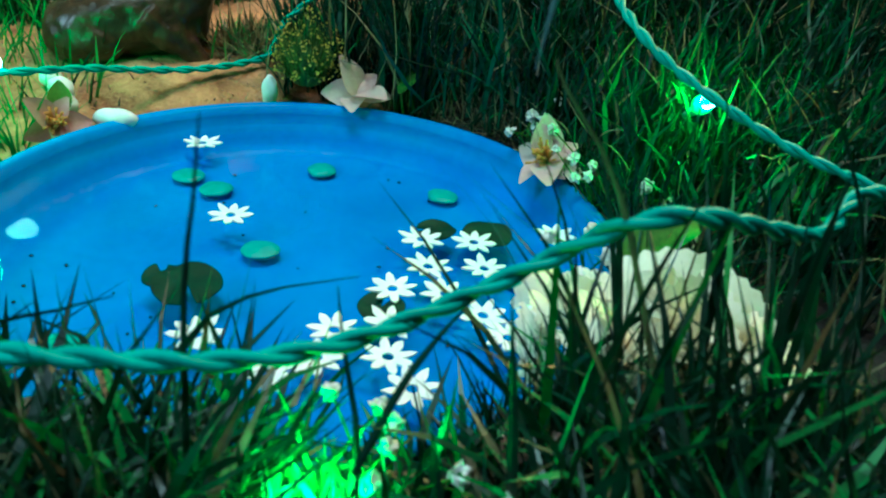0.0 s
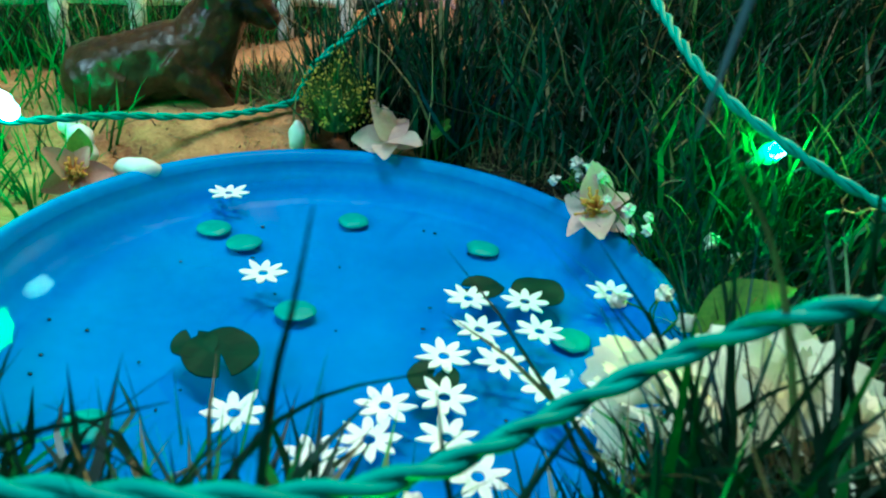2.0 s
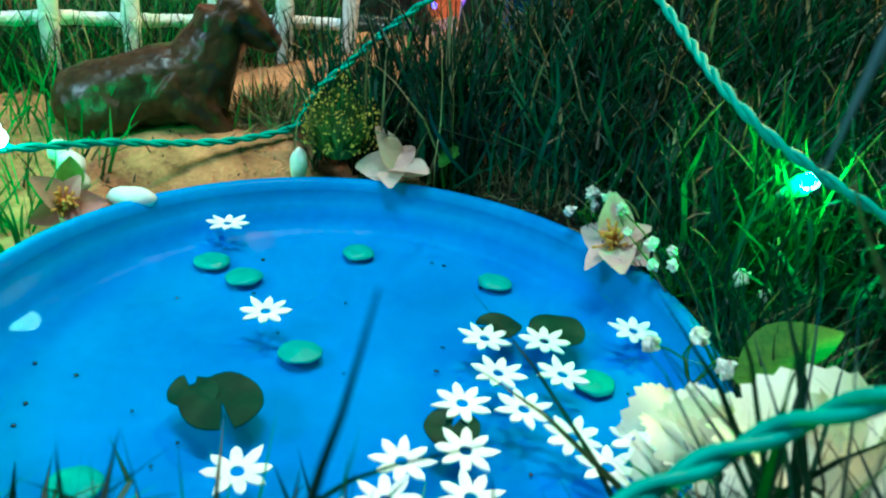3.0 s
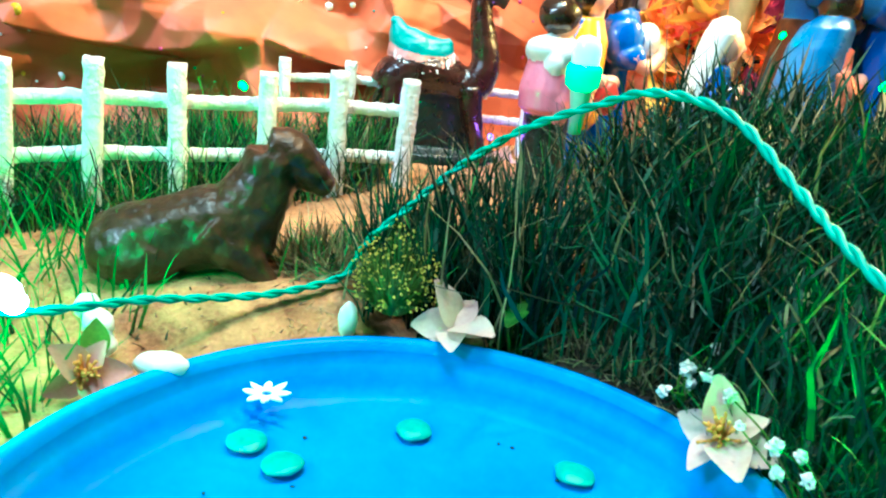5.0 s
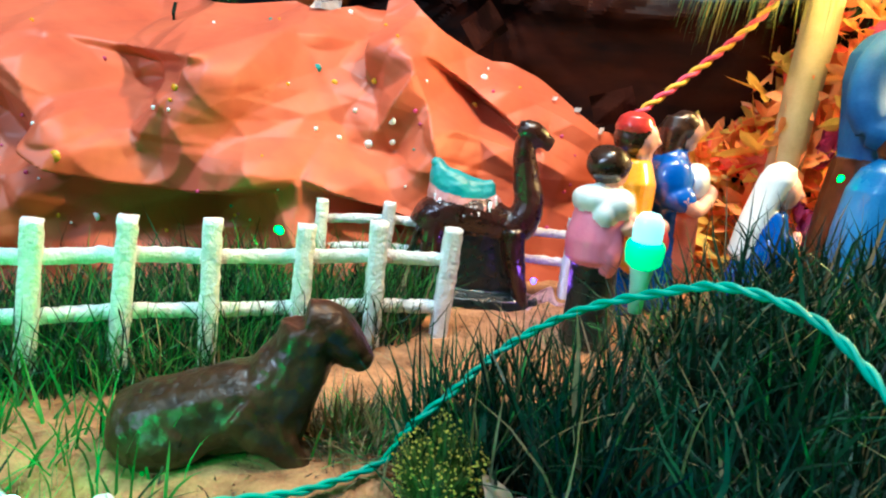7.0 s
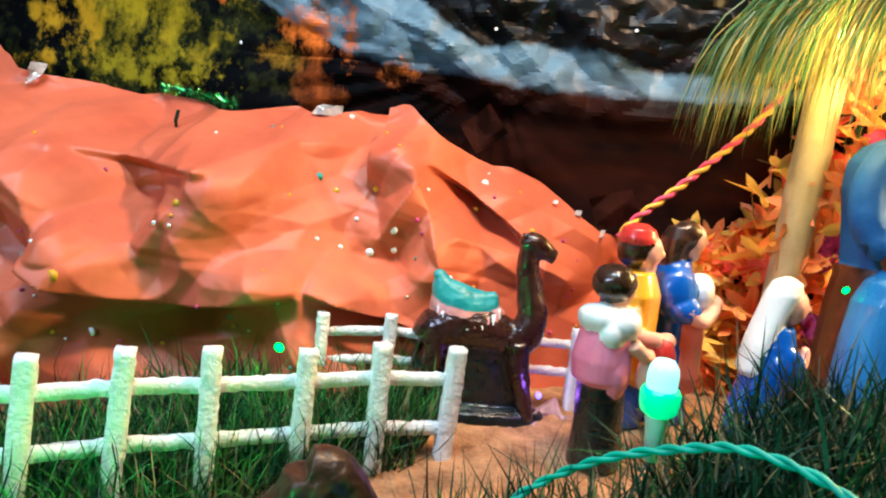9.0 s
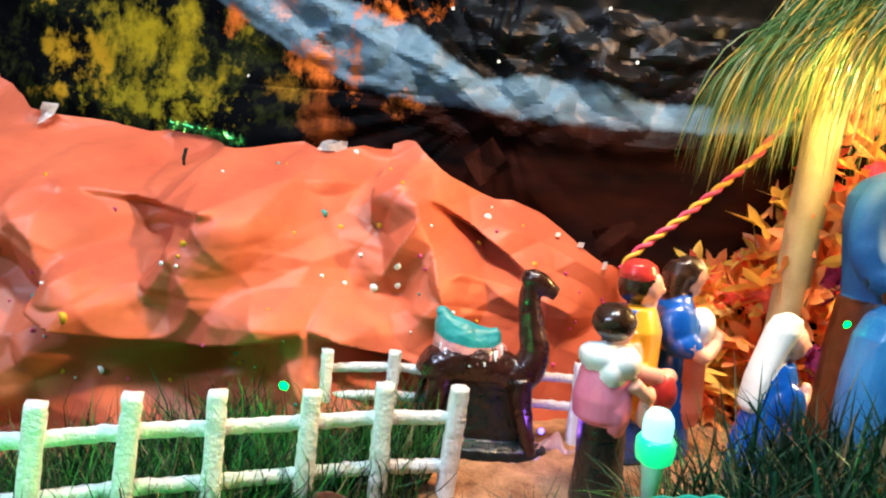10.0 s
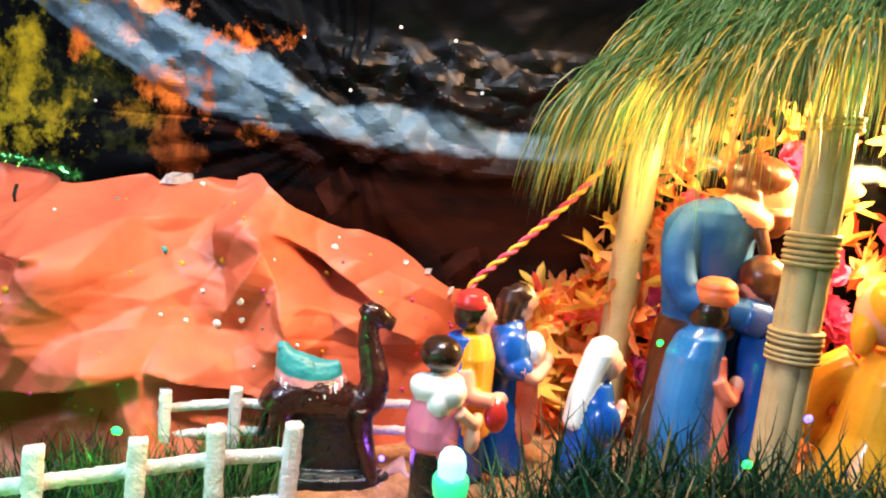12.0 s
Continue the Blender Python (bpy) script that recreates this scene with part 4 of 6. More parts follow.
figurine("bearded_figurine", (0.446, 1.395, 0.118), -4, 0.436, "large bearded figurine in slate blue robe bending forward", [M_SLATE, M_SKIN, M_AUBURN, M_BLUE, M_CLOAK], [
    ("loft", 2, [(-0.01, 0, 0, 0.15, 0.15), (-0.01, 0, 0.05, 0.155, 0.155), (-0.01, 0, 0.34, 0.135, 0.14), (-0.01, 0, 0.46, 0.12, 0.125)]),
    ("loft", 3, [(0.10, -0.05, 0.0, 0.085, 0.11), (0.11, -0.05, 0.25, 0.080, 0.10), (0.09, -0.05, 0.47, 0.06, 0.09)]),
    ("loft", 0, [(0.0, 0, 0.42, 0.11, 0.12), (0.0, 0, 0.48, 0.122, 0.128), (-0.005, 0, 0.58, 0.128, 0.14), (-0.01, 0, 0.68, 0.136, 0.158), (-0.005, 0, 0.755, 0.136, 0.168), (0.01, 0, 0.80, 0.122, 0.155), (0.03, 0, 0.828, 0.092, 0.125), (0.05, 0, 0.845, 0.05, 0.08)]),
    ("blob", 1, (0.080, -0.050, 0.800), (0.085, 0.105, 0.045), (0, 26, 0)), ("tube", 1, [(0.05, -0.02, 0.79), (0.09, -0.02, 0.83), (0.14, -0.01, 0.86)], (0.068, 0.052)),
    ("blob", 1, (0.158, -0.02, 0.862), (0.070, 0.062, 0.085), (0, 24, 0)), ("blob", 1, (0.224, -0.02, 0.850), (0.02, 0.015, 0.022)), ("blob", 1, (0.195, -0.02, 0.885), (0.03, 0.05, 0.025)),
    ("blob", 2, (0.115, -0.02, 0.915), (0.100, 0.086, 0.070), (0, 12, 0)), ("blob", 2, (0.078, -0.025, 0.865), (0.055, 0.082, 0.075)), ("tube", 2, [(0.092, -0.082, 0.86), (0.102, -0.095, 0.80), (0.122, -0.12, 0.73), (0.140, -0.13, 0.66)], (0.026, 0.016)),
    ("blob", 2, (0.172, -0.03, 0.785), (0.045, 0.05, 0.055), (0, 20, 0)), ("tube", 2, [(0.14, -0.07, 0.80), (0.19, -0.06, 0.80), (0.225, -0.02, 0.82)], (0.020, 0.014)),
    ("tube", 0, [(-0.055, -0.085, 0.770), (-0.100, -0.125, 0.70), (-0.108, -0.155, 0.61), (-0.080, -0.170, 0.545)], (0.056, 0.048)), ("tube", 0, [(-0.090, -0.17, 0.545), (-0.02, -0.19, 0.53), (0.09, -0.195, 0.515)], (0.047, 0.044)),
    ("tube", 3, [(0.075, -0.195, 0.515), (0.135, -0.185, 0.50)], (0.052, 0.056)), ("tube", 1, [(0.13, -0.195, 0.507), (0.23, -0.16, 0.50), (0.27, -0.13, 0.49)], (0.036, 0.028)),
])
figurine("indigo_robe_figurine", (0.512, 1.335, 0.118), 182, 0.310, "kneeling figurine with auburn hair and indigo robe", [M_BLUE, M_AUBURN, M_SKIN], [
    ("loft", 0, [(-0.02, 0, 0, 0.18, 0.17), (-0.02, 0, 0.30, 0.15, 0.15), (0.0, 0, 0.55, 0.12, 0.14), (0.02, 0, 0.72, 0.08, 0.10)]),
    ("blob", 2, (0.06, 0, 0.84), (0.075, 0.07, 0.09)), ("blob", 1, (0.035, 0, 0.87), (0.105, 0.095, 0.10)), ("loft", 1, [(-0.06, 0, 0.60, 0.06, 0.09), (-0.04, 0, 0.75, 0.08, 0.10), (0.0, 0, 0.90, 0.08, 0.09)]),
    ("tube", 0, [(0.02, -0.12, 0.62), (0.12, -0.14, 0.52), (0.22, -0.05, 0.55)], (0.055, 0.04)),
])
figurine("yellow_robe_figurine", (0.628, 1.262, 0.116), 186, 0.300, "seated figurine in glossy yellow robe with magenta sash", [M_YELLOW, M_MAGENTA, M_SKIN, M_ORANGE], [
    ("loft", 0, [(0.0, 0, 0, 0.25, 0.20), (0.0, 0, 0.05, 0.26, 0.21), (0.01, 0, 0.20, 0.235, 0.20), (0.0, 0, 0.36, 0.17, 0.16), (-0.01, 0, 0.58, 0.13, 0.14), (-0.01, 0, 0.68, 0.08, 0.10)]),
    ("tube", 0, [(0.07, -0.08, 0.62), (0.17, -0.14, 0.52), (0.20, -0.17, 0.38), (0.10, -0.21, 0.29), (-0.03, -0.21, 0.27)], (0.085, 0.075)), ("tube", 0, [(-0.08, -0.08, 0.62), (-0.17, -0.14, 0.50), (-0.19, -0.17, 0.36), (-0.08, -0.21, 0.28)], (0.085, 0.07)),
    ("blob", 1, (-0.01, -0.13, 0.46), (0.12, 0.09, 0.15)), ("blob", 2, (0.02, -0.03, 0.83), (0.115, 0.105, 0.125)), ("blob", 0, (-0.01, 0.03, 0.88), (0.13, 0.115, 0.12)), ("blob", 0, (0.10, -0.02, 0.76), (0.045, 0.06, 0.10)), ("blob", 2, (0.02, -0.135, 0.82), (0.02, 0.02, 0.025)),
])


def camel():
    bm = bmesh.new()
    # base and solid panel between the legs
    loft(bm, [((0.004, 0, 0), 0.082, 0.033), ((0.004, 0, 0.007), 0.087, 0.037), ((0.004, 0, 0.018), 0.084, 0.034), ((0.004, 0, 0.023), 0.068, 0.022)], 1, 26)
    loft(bm, [((0.006, 0, 0.012), 0.058, 0.015), ((0.004, 0, 0.06), 0.052, 0.016), ((0.0, 0, 0.10), 0.046, 0.018)], 1, 26)
    back = smooth_path([(-0.064, 0, 0.092), (-0.056, 0, 0.106), (-0.035, 0, 0.113), (0.0, 0, 0.113), (0.030, 0, 0.106), (0.046, 0, 0.098)], 0.006)
    n = len(back) - 1
    tube(bm, back, [0.0195 + 0.009 * math.sin(math.pi * min(1, 0.25 + 0.75 * i / n)) for i in range(n + 1)], 0, 18)
    for x, k in ((-0.056, -0.006), (0.044, 0.022)):
        for d in (-1, 1):
            leg = smooth_path([(x, d * 0.011, 0.100), (x + k * 0.35, d * 0.015, 0.06), (x + k, d * 0.017, 0.014)], 0.006)
            m = len(leg) - 1
            tube(bm, leg, [0.017 - 0.0085 * i / m for i in range(m + 1)], 0, 14)
    neck = smooth_path([(0.038, 0, 0.098), (0.054, 0, 0.112), (0.060, 0, 0.132), (0.055, 0, 0.160), (0.048, 0, 0.188), (0.047, 0, 0.212)], 0.005)
    m = len(neck) - 1
    tube(bm, neck, [0.026 - 0.0135 * (i / m) ** 0.8 for i in range(m + 1)], 0, 18)
    head = smooth_path([(0.038, 0, 0.212), (0.048, 0, 0.218), (0.062, 0, 0.213), (0.074, 0, 0.207), (0.080, 0, 0.204)], 0.003)
    m = len(head) - 1
    tube(bm, head, [0.0105 + 0.0045 * math.sin(math.pi * min(1, i / m * 1.3)) - 0.002 * i / m for i in range(m + 1)], 0, 16)
    for d in (-1, 1):
        blob(bm, (0.040, d * 0.008, 0.224), (0.004, 0.0026, 0.006), 0, seg=8)
        blob(bm, (0.058, d * 0.0112, 0.216), (0.002, 0.0012, 0.0014), 3, seg=8)
    blob(bm, (-0.078, 0, 0.080), (0.005, 0.006, 0.026), 0, (0, 12, 0))
    # saddle with fringed cloth
    cloth = smooth_path([(-0.062, 0, 0.150), (-0.050, 0, 0.134), (-0.020, 0, 0.122), (0.010, 0, 0.128), (0.022, 0, 0.138)], 0.004)
    m = len(cloth) - 1
    tube(bm, cloth, [0.006 + 0.0190 * math.sin(math.pi * i / m) ** 0.8 for i in range(m + 1)], 3, 18)
    for lift, thick in ((0.0, 0.0165), (0.007, 0.0125)):
        seat = smooth_path([(-0.062, 0, 0.168 + lift), (-0.050, 0, 0.149 + lift), (-0.020, 0, 0.136 + lift), (0.004, 0, 0.141 + lift), (0.014, 0, 0.150 + lift * 0.6)], 0.004)
        m = len(seat) - 1
        tube(bm, seat, [0.005 + thick * math.sin(math.pi * i / m) ** 0.8 for i in range(m + 1)], 2, 16)
    blob(bm, (-0.062, 0, 0.171), (0.006, 0.008, 0.006), 2)
    for k in range(13):
        a = math.pi * (k + 0.5) / 13
        for d in (-1, 1):
            blob(bm, (-0.020 - 0.038 * math.cos(a), d * (0.012 + 0.0125 * math.sin(a)), 0.137 - 0.018 * math.sin(a)), (0.0019, 0.0030, 0.0080), 3 if k % 2 else 4, (d * 20, 0, 0), seg=8)
    for v in bm.verts:
        v.co += Vector((noise.noise(v.co * 60), noise.noise(v.co * 60 + Vector((7, 0, 0))), noise.noise(v.co * 60 + Vector((0, 9, 0))))) * 0.001
    return fused(solid("camel_figurine", bm, [M_CAMEL, M_BLACK, M_TEAL, M_PINKTRIM, M_CLOTHWHITE], "glossy dark brown camel figurine with teal saddle on black base", "figurine", "animal figurines", at=pose(-0.024, 1.214, 0.099, 0, 0, 12) @ Matrix.Diagonal((0.92, 0.96, 0.98, 1))), 0.0016, 2, ((0.0008, 70), (0.0004, 220)))


camel()
bm = bmesh.new()


def scrap(u, v):
    x, z = 0.010 + 0.085 * u, 0.098 + (0.052 - 0.03 * u) * v
    return Vector((x, 1.225 + 0.05 * v + 0.014 * facets(x, z, 0.022, 3) + 0.006 * facets(x, z, 0.010, 8), z + 0.01 * facets(x, z, 0.03, 4) * v))


sheet(bm, scrap, 24, 16)
bmesh.ops.solidify(bm, geom=bm.faces[:], thickness=0.0008)
solid("paper_scrap", bm, M_SCRAP, "crumpled pale pink paper lying behind the camel", "paper", smooth=False)


def cow():
    bm = bmesh.new()
    # rump low at the back, back line rising to the shoulder; x runs along the body
    body = [(-0.083, 0.013, 0.012, 0.014), (-0.078, 0.016, 0.021, 0.024), (-0.066, 0.019, 0.026, 0.031), (-0.050, 0.022, 0.028, 0.034), (-0.028, 0.025, 0.031, 0.034),
            (-0.004, 0.029, 0.036, 0.034), (0.020, 0.033, 0.037, 0.033), (0.042, 0.034, 0.034, 0.030), (0.058, 0.030, 0.024, 0.023), (0.064, 0.030, 0.012, 0.012)]
    loft(bm, [((x, 0, z), rz, ry, 0.0, 0.0, radians(90)) for x, z, rz, ry in body], 0, 26)
    neck = smooth_path([(0.030, 0, 0.036), (0.045, 0, 0.058), (0.055, 0, 0.078), (0.059, 0, 0.098)], 0.005)
    n = len(neck) - 1
    tube(bm, neck, [0.035 - 0.014 * i / n for i in range(n + 1)], 0, 20)
    head = smooth_path([(0.055, 0, 0.102), (0.070, 0, 0.099), (0.086, 0, 0.087), (0.098, 0, 0.074)], 0.004)
    n = len(head) - 1
    tube(bm, head, [0.0185 + 0.003 * math.sin(math.pi * i / n) - 0.0065 * (i / n) for i in range(n + 1)], 0, 20)
    blob(bm, (0.099, 0, 0.0735), (0.0105, 0.0125, 0.0115), 0, (0, 35, 0))
    blob(bm, (0.088, 0, 0.074), (0.012, 0.010, 0.008), 0, (0, 35, 0))
    for k in (-1, 1):
        blob(bm, (0.064, k * 0.0185, 0.092), (0.0085, 0.0055, 0.010), 0, (18 * k, 20, 0))
        blob(bm, (0.079, k * 0.013, 0.101), (0.006, 0.005, 0.004), 0, (0, 35, 0))
        blob(bm, (0.106, k * 0.005, 0.074), (0.003, 0.0035, 0.003), 0)
        leg = smooth_path([(0.012, k * 0.016, 0.034), (0.032, k * 0.022, 0.020), (0.048, k * 0.025, 0.006), (0.060, k * 0.027, -0.007)], 0.005)
        tube(bm, leg, [0.023 - 0.014 * i / (len(leg) - 1) for i in range(len(leg))], 0, 14)
        blob(bm, (-0.046, k * 0.022, 0.012), (0.036, 0.017, 0.024), 0, (0, 0, 6 * k))
    ob = solid("cow_figurine", bm, M_BROWN, "dark brown glazed clay cow lying on the sand", "figurine", "animal figurines", at=pose(-0.143, 0.858, ground_z(-0.143, 0.858) + 0.004, 0, 0, 23))
    return fused(ob, 0.0018, 8, ((0.0020, 55), (0.0008, 150), (0.0002, 360)))


cow()
melt()


# ---- hut ----
hut = thing("hut", (0.503, 1.233, ground_z(0.503, 1.233)), "small open hut of cane pillars under a green needle thatch", "hut")
HINV = hut.matrix_world.inverted()


def pillar(x, y, top, radius, canes, lean=0.0, bound=(0.30, 0.41, 0.53)):
    """Canes set in a ring and bound with split cane."""
    z0 = ground_z(x, y) - 0.01
    for k in range(canes):
        a = 2 * math.pi * k / canes + 0.4
        bm = bmesh.new()
        r = radius * math.sin(math.pi / canes) * 0.98
        q = radius - r
        pts, rad = [], []
        n = 26
        for i in range(n + 1):
            z = z0 + (top - z0) * i / n
            pts.append(HINV @ Vector((x + lean * (z - z0) + q * math.cos(a), y + q * math.sin(a), z)))
            rad.append(r * (1.06 if (i + k * 3) % 9 == 0 else 1.0))
        tube(bm, pts, rad, 0, 10)
        part("cane", bm, M_BAMBOO, hut)
    for zb in bound:
        if zb > top:
            continue
        for d in (-0.006, 0.0, 0.006):
            bm = bmesh.new()
            ring = [HINV @ Vector((x + lean * (zb - z0) + (radius + 0.002) * math.cos(a), y + (radius + 0.002) * math.sin(a), zb + d)) for a in [2 * math.pi * i / 24 for i in range(25)]]
            tube(bm, ring, 0.0029, 0, 8)
            part("binding", bm, M_BINDING, hut)


pillar(0.498, 1.233, 0.66, 0.0255, 5, 0.045, (0.315, 0.335, 0.425, 0.445, 0.575))
pillar(0.333, 1.440, 0.62, 0.024, 3, 0.05, (0.56,))
pillar(0.86, 1.44, 0.64, 0.022, 4)
pillar(0.90, 1.233, 0.64, 0.03, 5)
EAVE = (Vector((0.245, 1.47, 0.605)), Vector((0.50, 1.13, 0.635)), Vector((1.05, 1.08, 0.64)))
RIDGE = (Vector((0.42, 1.58, 0.82)), Vector((0.64, 1.36, 0.86)), Vector((1.10, 1.36, 0.86)))
bm = bmesh.new()
top = [bm.verts.new(HINV @ p) for p in (*EAVE, *RIDGE[::-1])]
f = bm.faces.new(top)
got = bmesh.ops.extrude_face_region(bm, geom=[f])["geom"]
for v in got:
    if isinstance(v, bmesh.types.BMVert):
        v.co.z += 0.008
bmesh.ops.recalc_face_normals(bm, faces=bm.faces[:])
part("roof_board", bm, M_BAMBOO, hut, "cane board under the thatch", smooth=False)


def strands(name, rows, mats, parent=None, label="", category="", kind="stuff", taper=1.6):
    """Thin tapered strips: each row is (points, width, material index, facing)."""
    verts, faces, idx = [], [], []
    for pts, width, mt, face in rows:
        b = len(verts)
        n = len(pts) - 1
        for i, p in enumerate(pts):
            w = width * (1 - (i / n) ** taper) if i < n else 0.0
            if i < n:
                verts += [tuple(p - face * w), tuple(p + face * w)]
            else:
                verts.append(tuple(p))
        for i in range(n - 1):
            faces.append((b + 2 * i, b + 2 * i + 1, b + 2 * i + 3, b + 2 * i + 2))
            idx.append(mt)
        faces.append((b + 2 * n - 2, b + 2 * n - 1, b + 2 * n))
        idx.append(mt)
    me = bpy.data.meshes.new("strands")
    me.from_pydata(verts, [], faces)
    for m in mats:
        me.materials.append(m)
    me.polygons.foreach_set("material_index", idx)
    me.update()
    ob = new(name, me)
    if parent:
        ob.parent = parent
        ob.matrix_parent_inverse = parent.matrix_world.inverted()
    return tagged(ob, label, category, kind=kind)


rnd = random.Random(5)
rows = []
for k in range(6500):
    u, v = rnd.random() * 2, rnd.random() ** 0.75
    i = min(1, int(u))
    e = EAVE[i].lerp(EAVE[i + 1], u - i)
    r = RIDGE[i].lerp(RIDGE[i + 1], u - i)
    p = r.lerp(e, v) + Vector((0, 0, 0.012 + 0.012 * rnd.random()))
    d = (e - r).normalized() + Vector((rnd.gauss(0, 0.22), rnd.gauss(0, 0.22), 0.10 + rnd.gauss(0, 0.1)))
    d.normalize()
    L = rnd.uniform(0.13, 0.235) * (1.0 - 0.24 * step01(0.38, 0.50, p.x))
    pts, q = [], p.copy()
    for j in range(6):
        pts.append(q.copy())
        q += d * (L / 5)
        d = (d + Vector((0, 0, -0.30 - 0.30 * v))).normalized()
    side = d.cross(Vector((rnd.gauss(0, 1), rnd.gauss(0, 1), rnd.gauss(0, 1)))).normalized()
    # more of the yellow, lit-looking tone close to the eave
    rows.append((pts, rnd.uniform(0.0009, 0.0018), 1 if rnd.random() < (0.45 if v > 0.80 else 0.08) else 0, side))
strands("thatch", rows, [M_NEEDLE, M_NEEDLE_LIT], hut, "green pine needles, the hut's warm light painted yellow near the eave")


def maple_mesh(size, mat, seed):
    r2 = random.Random(seed)
    bm = bmesh.new()
    out = []
    for k in range(7):
        a = -2.4 + 4.8 * k / 6
        l = size * (1.0 - 0.32 * abs(k - 3) / 3) * r2.uniform(0.9, 1.1)
        out += [(a - 0.36, l * 0.46), (a - 0.17, l * 0.76), (a, l), (a + 0.17, l * 0.76)]
    c = bm.verts.new((0, 0, 0))
    ring = [bm.verts.new((r * math.cos(a), r * math.sin(a), 0.16 * r * math.sin(3.7 * a + seed) + 0.1 * r)) for a, r in out]
    for a, b in zip(ring, ring[1:]):
        bm.faces.new((c, a, b))
    return mesh_of(bm, mat, False)


rnd = random.Random(11)
garland = thing("leaf_garland", (0.55, 1.50, ground_z(0.55, 1.50)), "dense garland of artificial autumn leaves and magenta blooms", "garland")
stock = [maple_mesh(0.054, M_MAPLE, 1), maple_mesh(0.047, M_MAPLE, 2), maple_mesh(0.048, M_MAPLE_RED, 3), maple_mesh(0.050, M_GOLDLEAF, 4), maple_mesh(0.055, M_GOLDLEAF, 5)]
for k in range(300):
    x = 0.22 + (0.22 if k % 9 < 4 else 0.56) * rnd.random()
    z = 0.12 + rnd.random() * (0.20 + 0.30 * step01(0.26, 0.40, x))
    me = stock[rnd.choice((0, 0, 1, 2, 3, 4))]
    if x > 0.44 and rnd.random() < 0.4:
        me = stock[rnd.choice((2, 3, 4))]
    ob = new("leaf", me)
    ob.parent = garland
    ob.matrix_parent_inverse = garland.matrix_world.inverted()
    ob.matrix_basis = pose(x, 1.485 + rnd.gauss(0, 0.022), z, 60 + rnd.gauss(0, 30), rnd.gauss(0, 30), rnd.uniform(0, 360))


def petal_mesh(mat, seed, wide=0.48, ruffle=0.07):
    """A ruffled petal of unit length standing on its foot."""
    r2 = random.Random(seed)
    bm = bmesh.new()
    g = []
    for i in range(6):
        t = i / 5
        w = wide * (0.22, 0.60, 0.92, 1.10, 1.10, 0.92)[i]
        g.append([bm.verts.new((0.16 * math.sin(math.pi * t) * (0.4 + abs(j - 3) / 3) + (ruffle * math.sin(j * 2.6 + seed + i) * t * t), (j - 3) / 3 * w, t * (1.0 - 0.06 * abs(j - 3) / 3) + (0.05 * r2.uniform(-1, 1) if i == 5 else 0))) for j in range(7)])
    for p, q in zip(g, g[1:]):
        for j in range(6):
            bm.faces.new((p[j], p[j + 1], q[j + 1], q[j]))
    return mesh_of(bm, mat, True)


def fringed_petal(mat, seed):
    """A fan-shaped petal of unit length with a crimped, toothed edge."""
    r2 = random.Random(seed)
    bm = bmesh.new()
    g = []
    cols = 18
    for i in range(7):
        t = i / 6
        half = 0.12 + 0.62 * t ** 1.2
        row = []
        for j in range(cols + 1):
            a = (j / cols * 2 - 1) * half
            r = t * (1.0 - 0.10 * abs(j / cols * 2 - 1) ** 2) + (0.035 * (1 if j % 2 else -1) * r2.uniform(0.4, 1.2) if i == 6 else 0.0)
            row.append(bm.verts.new((0.15 * t * t * math.sin(4.0 * a + seed) + 0.018 * t * t * (1 if j % 2 else -1) + 0.20 * math.sin(math.pi * t) * (a / half) ** 2 * 0.6 + 0.16 * t ** 3, r * math.sin(a), r * math.cos(a))))
        g.append(row)
    for p, q in zip(g, g[1:]):
        for j in range(cols):
            bm.faces.new((p[j], p[j + 1], q[j + 1], q[j]))
    return mesh_of(bm, mat, True)


def bloom(root, size, meshes, petals, base=Matrix.Identity(4), seed=0, open_to=1.35):
    r2 = random.Random(seed)
    for k in range(petals):
        f = k / petals
        l = size * (0.62 + 0.42 * f) * r2.uniform(0.88, 1.08)
        ob = new("petal", meshes[k % len(meshes)])
        ob.parent = root
        ob.matrix_basis = base @ Matrix.Rotation(k * 2.4 + r2.uniform(-0.2, 0.2), 4, "Z") @ Matrix.Rotation(0.12 + open_to * f ** 0.8, 4, "Y") @ Matrix.Rotation(r2.uniform(-0.3, 0.3), 4, "Z") @ Matrix.Scale(l, 4)


PETALS_MAGENTA = [petal_mesh(M_MAGENTA, k) for k in range(3)]
PETALS_GOLD = [petal_mesh(M_GOLDLEAF, k + 5) for k in range(3)]
PETALS_CREAM = [fringed_petal(M_CREAM, k + 9) for k in range(5)]
PETALS_PALE = [petal_mesh(M_LILY, k + 15) for k in range(3)]
for k, (x, z, c) in enumerate([(0.62, 0.40, 0), (0.64, 0.33, 0), (0.70, 0.44, 0), (0.43, 0.46, 0), (0.76, 0.36, 0), (0.64, 0.50, 1), (0.72, 0.52, 1), (0.40, 0.33, 0), (0.60, 0.46, 1), (0.68, 0.28, 0), (0.56, 0.54, 0), (0.38, 0.22, 0)]):
    ob = new("bloom")
    ob.parent = garland
    ob.matrix_parent_inverse = garland.matrix_world.inverted()
    ob.matrix_basis = pose(x, 1.45, z, 70, 0, 40 * k)
    bloom(ob, 0.036 if c == 0 else 0.030, PETALS_GOLD if c else PETALS_MAGENTA, 16, seed=k)

bm = bmesh.new()
twisted(bm, [(0.12, 1.43, 0.315), (0.142, 1.436, 0.345), (0.20, 1.455, 0.40), (0.284, 1.488, 0.489), (0.33, 1.50, 0.56)], 0.0033, 0.040, (0, 1), 9)
solid("ribbon_cord", bm, [M_RIBBON_Y, M_RIBBON_P], "twisted yellow and pink paper ribbon hung from the thatch", "ribbon")


